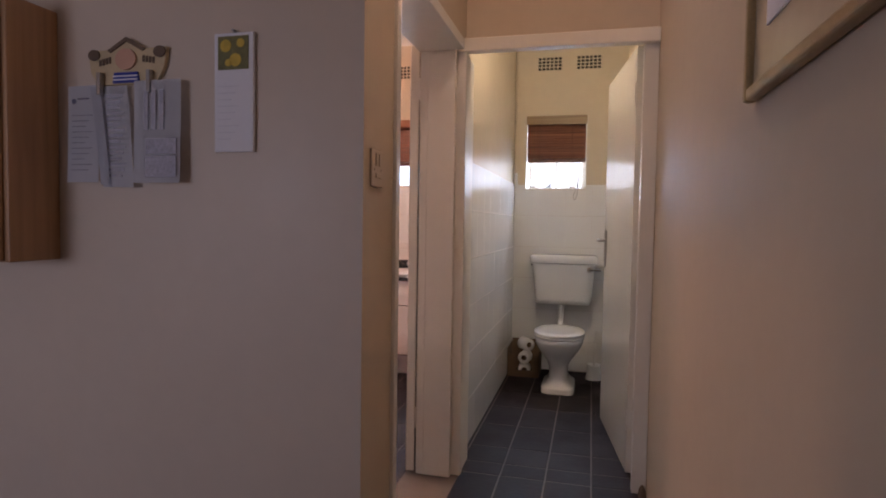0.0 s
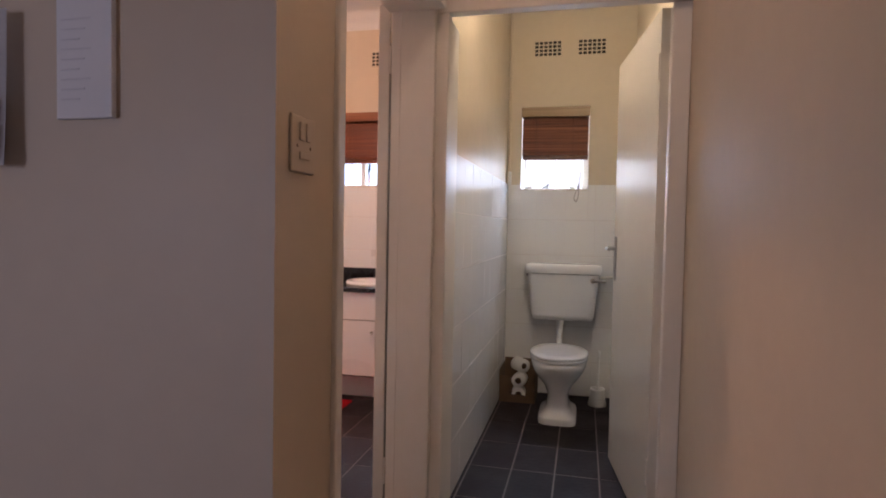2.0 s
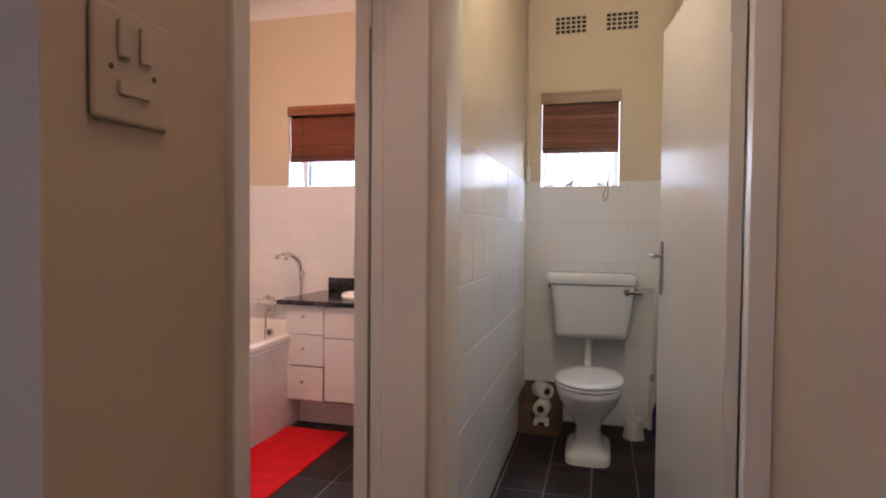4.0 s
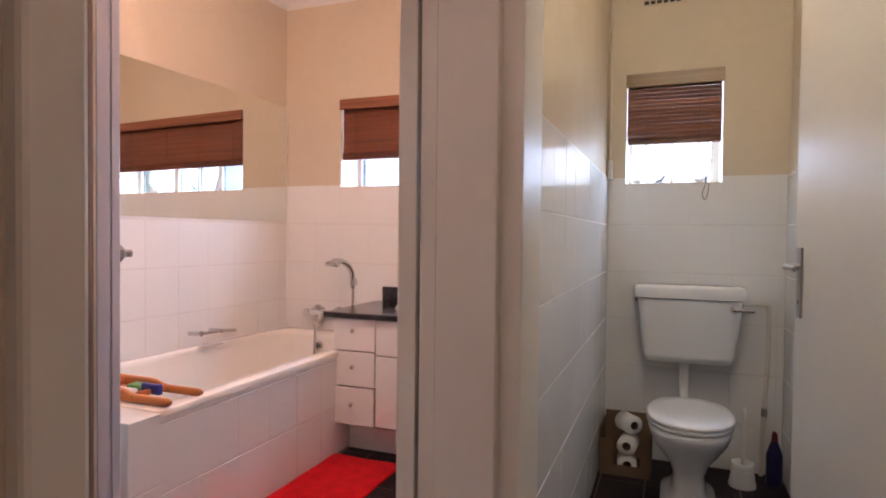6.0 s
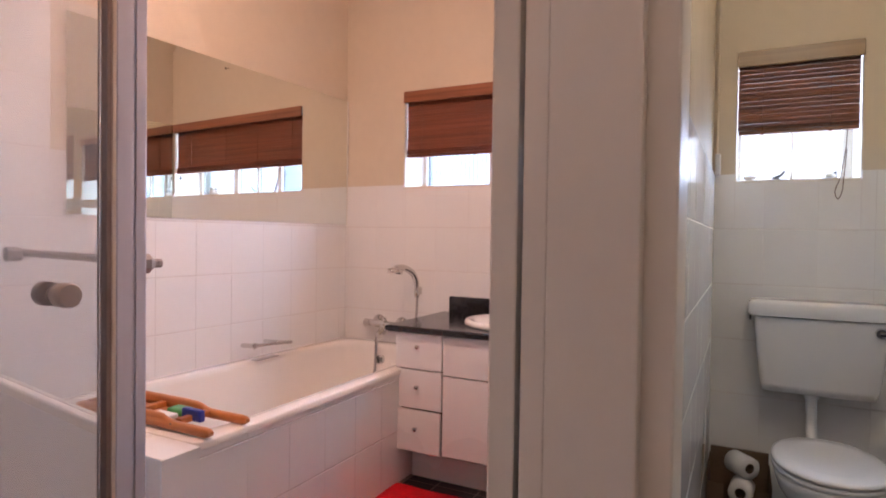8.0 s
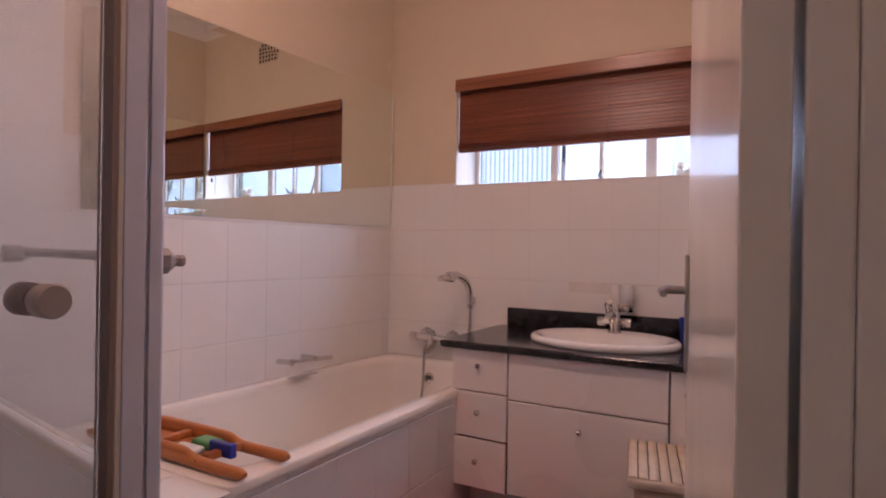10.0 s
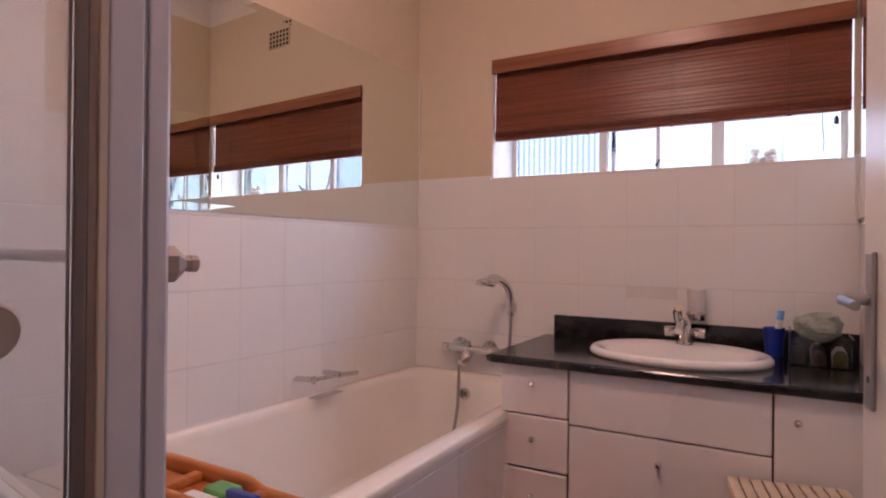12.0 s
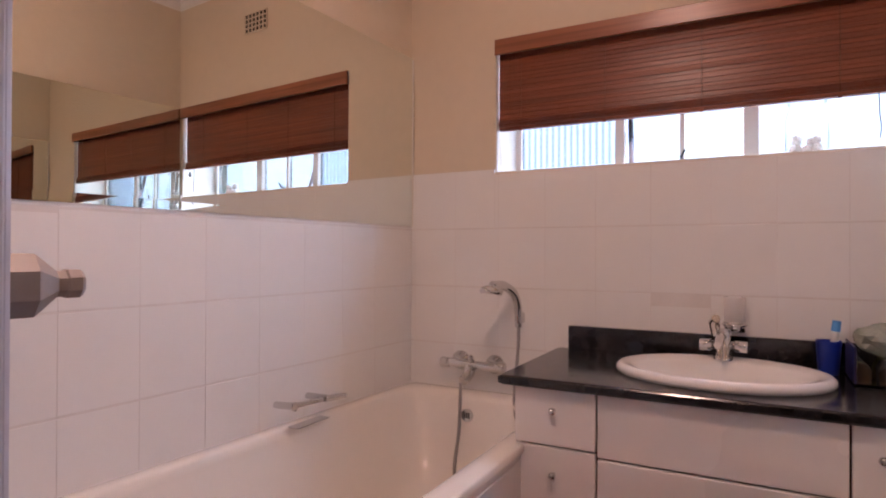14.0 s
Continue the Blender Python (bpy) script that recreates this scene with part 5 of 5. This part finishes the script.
def calendar():
    c = thing("wall_calendar", "narrow white wall calendar with a yellow flower picture", "calendar", at=(0, 0, 0))
    y = GREY - 0.002
    part("card", box(blank(), -0.797, -0.676, y - 0.012, y, 1.376, 1.700, bevel=0.002), PAPER, c)
    part("picture", box(blank(), -0.783, -0.690, y - 0.0155, y - 0.0125, 1.600, 1.690), OLIVE, c, "photograph of yellow flowers")
    for x, z, r in ((-0.758, 1.664, 0.017), (-0.728, 1.625, 0.018), (-0.712, 1.670, 0.012), (-0.750, 1.618, 0.010)):
        part("flower", tube(blank(), [(x, y - 0.0158, z), (x, y - 0.0172, z)], r, 12), YELLOW, c)
    for k in range(9):
        part("text_line", box(blank(), -0.785, -0.745 + 0.012 * (k % 3), y - 0.0138, y - 0.0125, 1.41 + 0.018 * k, 1.4125 + 0.018 * k), PAPER_GREY, c)
    part("hook", tube(blank(), [(-0.737, y, 1.706), (-0.737, y - 0.016, 1.706)], 0.004, 8), DULL, c)
    return c


calendar()
kb = thing("wall_cupboard", "brown wooden wall box hung beside the papers", "cupboard", at=(0, 0, 0))
part("side", boxes((-1.70, -1.342, GREY - 0.165, GREY - 0.001, 1.06, 1.80), bevel=0.004), BOARD, kb)
part("door", box(blank(), -1.70, -1.36, GREY - 0.182, GREY - 0.166, 1.065, 1.795, bevel=0.004), BOARD, kb)
bm = blank()
tube(bm, curve_points([(-1.64, GREY - 0.08, 1.83), (-1.57, GREY - 0.09, 1.86), (-1.50, GREY - 0.08, 1.83)], 6), [0.03] * 13, 12)
tagged(link("cloth_roll", bm, BROWN), "dark brown rolled cloth on top of the wall box", "cloth")


def picture():
    p = thing("framed_picture", "picture in a narrow gilt frame hung high on the wall", "picture", at=(RIGHT, 0, 0))
    y0, y1, z0, z1 = 0.55, 1.335, 1.40, 1.95
    for name, s in (("frame_side", (-0.022, -0.001, y1 - 0.022, y1, z0, z1)), ("frame_side", (-0.022, -0.001, y0, y0 + 0.022, z0, z1)),
                    ("frame_side", (-0.022, -0.001, y0 + 0.022, y1 - 0.022, z0, z0 + 0.022)), ("frame_side", (-0.022, -0.001, y0 + 0.022, y1 - 0.022, z1 - 0.022, z1))):
        part(name, box(blank(), *s, bevel=0.006, seg=3), GILT, p, "narrow gilt moulding")
    part("mount", box(blank(), -0.010, -0.002, y0 + 0.0215, y1 - 0.0215, z0 + 0.0215, z1 - 0.0215), MOUNT, p, "cream mount")
    part("image", box(blank(), -0.013, -0.0102, y0 + 0.09, y1 - 0.10, z0 + 0.10, z1 - 0.08), PAPER_GREY, p, "grey faded print")
    return p


picture()
ds = thing("door_stop", "dark red wedge on the floor by the toilet door", "door stop", at=(0.470, 2.885, 0))
part("wedge", loft(blank(), [ellipse(0, 0, z, r, r * 0.9, 14) for z, r in ((0.0, 0.016), (0.01, 0.018), (0.04, 0.014), (0.055, 0.006))]), BROWN, ds)

# ---- outside ----
tagged(link("backdrop", boxes((-30, 30, 40, 40.2, -1, 14)), BACK), "bright hazy distance outside the windows", "backdrop", kind="structure")

# ---- tiles, last ----
JOINT, JOINT_UP = 0.0004, 0.0028


def tile_mesh(w, h, depth, material, name):
    """A tile in its own plane: x across, y up, z out, with softened rim."""
    bm = blank()
    r = min(0.0022, depth * 0.4)
    q0 = (0.0016 if depth > 0.0082 else 0.0009 if depth > 0.0079 else 0.0002) if material == TILE else r
    rings = [[(0, 0, 0), (w, 0, 0), (w, h, 0), (0, h, 0)], [(0, 0, depth - r), (w, 0, depth - r), (w, h, depth - r), (0, h, depth - r)],
             [(q0, r, depth), (w - q0, r, depth), (w - q0, h - r, depth), (q0, h - r, depth)]]
    made = [[bm.verts.new(p) for p in q] for q in rings]
    for a, b in zip(made, made[1:]):
        for k in range(4):
            bm.faces.new((a[k], a[(k + 1) % 4], b[(k + 1) % 4], b[k]))
    bm.faces.new(made[-1])
    me = bpy.data.meshes.new(name)
    bm.to_mesh(me)
    bm.free()
    me.materials.append(material)
    return me


TILE_CACHE = {}


def lay(parent, origin, across, up, out, w, h, tw, th, start=0.0, low=0.0, holes=(), depth=0.008, material=None, name="tile", wobble=0.0006):
    """Lays tiles over a w x h field from origin; start and low shift the joints; holes are spans in the field."""
    material = material or TILE
    across, up, out = Vector(across), Vector(up), Vector(out)
    rot = Matrix((across, up, out)).transposed().to_euler()
    xs, a = [], -start
    while a < w - 0.004:
        xs.append((max(a, 0), min(a + tw, w)))
        a += tw
    ys, a = [], -low
    while a < h - 0.004:
        ys.append((max(a, 0), min(a + th, h)))
        a += th
    for x0, x1 in xs:
        for y0, y1 in ys:
            pieces = [(x0, x1, y0, y1)]
            for hx0, hx1, hy0, hy1 in holes:
                cut = []
                for p in pieces:
                    if p[1] <= hx0 or p[0] >= hx1 or p[3] <= hy0 or p[2] >= hy1:
                        cut.append(p)
                        continue
                    if p[0] < hx0:
                        cut.append((p[0], hx0, p[2], p[3]))
                    if p[1] > hx1:
                        cut.append((hx1, p[1], p[2], p[3]))
                    mid0, mid1 = max(p[0], hx0), min(p[1], hx1)
                    if p[2] < hy0:
                        cut.append((mid0, mid1, p[2], hy0))
                    if p[3] > hy1:
                        cut.append((mid0, mid1, hy1, p[3]))
                pieces = cut
            for p in pieces:
                pw, ph = p[1] - p[0] - JOINT, p[3] - p[2] - JOINT_UP
                if pw < 0.006 or ph < 0.006:
                    continue
                key = (round(pw, 3), round(ph, 3), depth, material.name)
                if key not in TILE_CACHE:
                    TILE_CACHE[key] = tile_mesh(pw, ph, depth, material, name)
                place = Vector(origin) + across * (p[0] + JOINT / 2) + up * (p[2] + JOINT_UP / 2) + out * random.uniform(-wobble, 0)
                ob = share(name, TILE_CACHE[key], parent, place, (rot.x + random.uniform(-0.0022, 0.0022), rot.y + random.uniform(-0.0022, 0.0022), rot.z))


def tiled(name, bm, label):
    return structure(name, bm, GROUT, label, "tiling")


TW, TH = 0.206, 0.2527
LOW = TH * 6 - TILE_TOP
# bathroom, window wall: joint at x = -1.651
f = tiled("tile_field_north", boxes((WEST + 0.001, PARTY_W - 0.001, NORTH - 0.009, NORTH - 0.0005, 0.0, BW[2] - 0.001), (WEST + 0.001, BW[0] - 0.001, NORTH - 0.009, NORTH - 0.0005, BW[2] - 0.0008, TILE_TOP),
                                    (BW[1] + 0.001, PARTY_W - 0.001, NORTH - 0.009, NORTH - 0.0005, BW[2] - 0.0008, TILE_TOP)), "white glazed wall tiles under the bathroom window")
lay(f, (WEST + 0.001, NORTH - 0.002, 0), (1, 0, 0), (0, 0, 1), (0, -1, 0), PARTY_W - WEST - 0.002, TILE_TOP, TW, TH, TW - ((-1.651 - WEST) % TW), LOW,
    [(BW[0] - WEST - 0.001, BW[1] - WEST - 0.001, BW[2], 3.0)])
# bathroom, bath wall: joint at y = 3.754
f = out_of_square(tiled("tile_field_west", boxes((WEST + 0.0005, WEST + 0.009, 1.81, NORTH - 0.010, 0.0, TILE_TOP), (WEST + 0.0005, WEST + 0.009, 1.81, 3.33, TILE_TOP + 0.0005, 2.06)), "white glazed wall tiles beside bath and shower"))
lay(f, (WEST + 0.002, 1.81, 0), (0, 1, 0), (0, 0, 1), (1, 0, 0), NORTH - 0.011 - 1.81, 2.06, TW, TH, TW - ((3.754 - 1.81) % TW), LOW,
    [(3.33 - 1.81, 9, TILE_TOP, 9), (3.328 - 1.81, 9, 1.2665, TILE_TOP)])
# shower back wall
f = tiled("tile_field_south", boxes((WEST - 0.13, -0.61, 1.8005, 1.810, 0.0, 2.06)), "white glazed wall tiles in the shower")
lay(f, (-0.61, 1.804, 0), (-1, 0, 0), (0, 0, 1), (0, 1, 0), -0.61 - WEST + 0.125, 2.06, TW, TH, 0.05, LOW)
# bathroom, wall beside the basin
f = tiled("tile_field_party", boxes((PARTY_W - 0.009, PARTY_W - 0.0005, 3.76, NORTH - 0.012, 0.0, TILE_TOP)), "white glazed wall tiles beside the basin")
lay(f, (PARTY_W - 0.002, NORTH - 0.012, 0), (0, -1, 0), (0, 0, 1), (-1, 0, 0), NORTH - 0.012 - 3.76, TILE_TOP, TW, TH, 0.0, LOW)
# low wall and bath front
JOINT, JOINT_UP = 0.0005, 0.003
lay(tub, (-1.741, 3.283, 0), (0, 1, 0), (0, 0, 1), (1, 0, 0), NORTH - 0.012 - 3.283, 0.535, TW, TH, 0.0, 2 * TH - 0.510, (), 0.0078)
dw = bpy.data.objects["dwarf_wall"]
lay(dw, (-1.727, 3.151, 0), (0, 1, 0), (0, 0, 1), (1, 0, 0), 0.132, 0.554, TW, TH, 0.0, 3 * TH - 0.556)
lay(dw, (-1.715, 3.283, 0.548), (-1, 0, 0), (0, -1, 0), (0, 0, 1), -1.715 - WEST + 0.066, 0.132, TW, TW, 0.0, 0.0)
JOINT, JOINT_UP = 0.0004, 0.0028
# toilet: window wall joint at x = -0.186
f = tiled("tile_field_toilet_north", boxes((PARTY_E + 0.001, WC_EAST - 0.001, NORTH - 0.009, NORTH - 0.0005, 0, CW[2] - 0.001), (PARTY_E + 0.001, CW[0] - 0.001, NORTH - 0.009, NORTH - 0.0005, CW[2] - 0.0008, TILE_TOP),
                                           (CW[1] + 0.001, WC_EAST - 0.001, NORTH - 0.009, NORTH - 0.0005, CW[2] - 0.0008, TILE_TOP)), "white glazed wall tiles behind the toilet")
lay(f, (PARTY_E + 0.001, NORTH - 0.002, 0), (1, 0, 0), (0, 0, 1), (0, -1, 0), WC_EAST - PARTY_E - 0.002, TILE_TOP, TW, TH, TW - ((-0.186 - PARTY_E) % TW), LOW,
    [(CW[0] - PARTY_E - 0.001, CW[1] - PARTY_E - 0.001, CW[2], 3.0)])
f = tiled("tile_field_toilet_west", boxes((PARTY_E + 0.0005, PARTY_E + 0.009, WC1 + 0.012, NORTH - 0.012, 0, TILE_TOP)), "white glazed wall tiles on the toilet's side wall")
lay(f, (PARTY_E + 0.002, WC1 + 0.012, 0), (0, 1, 0), (0, 0, 1), (1, 0, 0), NORTH - 0.012 - WC1 - 0.012, TILE_TOP, TW, TH, 0.05, LOW, (), 0.0085)
f = tiled("tile_field_toilet_east", boxes((WC_EAST - 0.009, WC_EAST - 0.0005, WC1 + 0.012, NORTH - 0.012, 0, TILE_TOP)), "white glazed wall tiles behind the toilet door")
lay(f, (WC_EAST - 0.002, NORTH - 0.012, 0), (0, -1, 0), (0, 0, 1), (-1, 0, 0), NORTH - 0.012 - WC1 - 0.012, TILE_TOP, TW, TH, 0.0, LOW)
# floor
FW, FL = 0.210, 0.352
fl = bpy.data.objects["floor"]
JOINT, JOINT_UP = 0.006, 0.006
lay(fl, (PARTY_E + 0.003, WC1 + 0.0, -0.008), (1, 0, 0), (0, 1, 0), (0, 0, 1), WC_EAST - PARTY_E - 0.006, NORTH - WC1 - 0.01, FW, FL, FW - ((0.043 - PARTY_E) % FW), FL - ((3.644 - WC1) % FL), (), 0.008, SLATE, "floor_tile", 0.001)
lay(fl, (LEFT + 0.003, 0.6, -0.008), (1, 0, 0), (0, 1, 0), (0, 0, 1), RIGHT - LEFT - 0.006, WC1 - 0.6, FW, FL, FW - ((0.043 - LEFT) % FW), FL - ((3.644 - 0.6) % FL), (), 0.008, SLATE, "floor_tile", 0.001)
lay(fl, (-1.72, 1.82, -0.008), (1, 0, 0), (0, 1, 0), (0, 0, 1), -0.60 + 1.72, NORTH - 0.01 - 1.82, FW, FL, 0.05, 0.1, (), 0.008, SLATE, "floor_tile", 0.001)
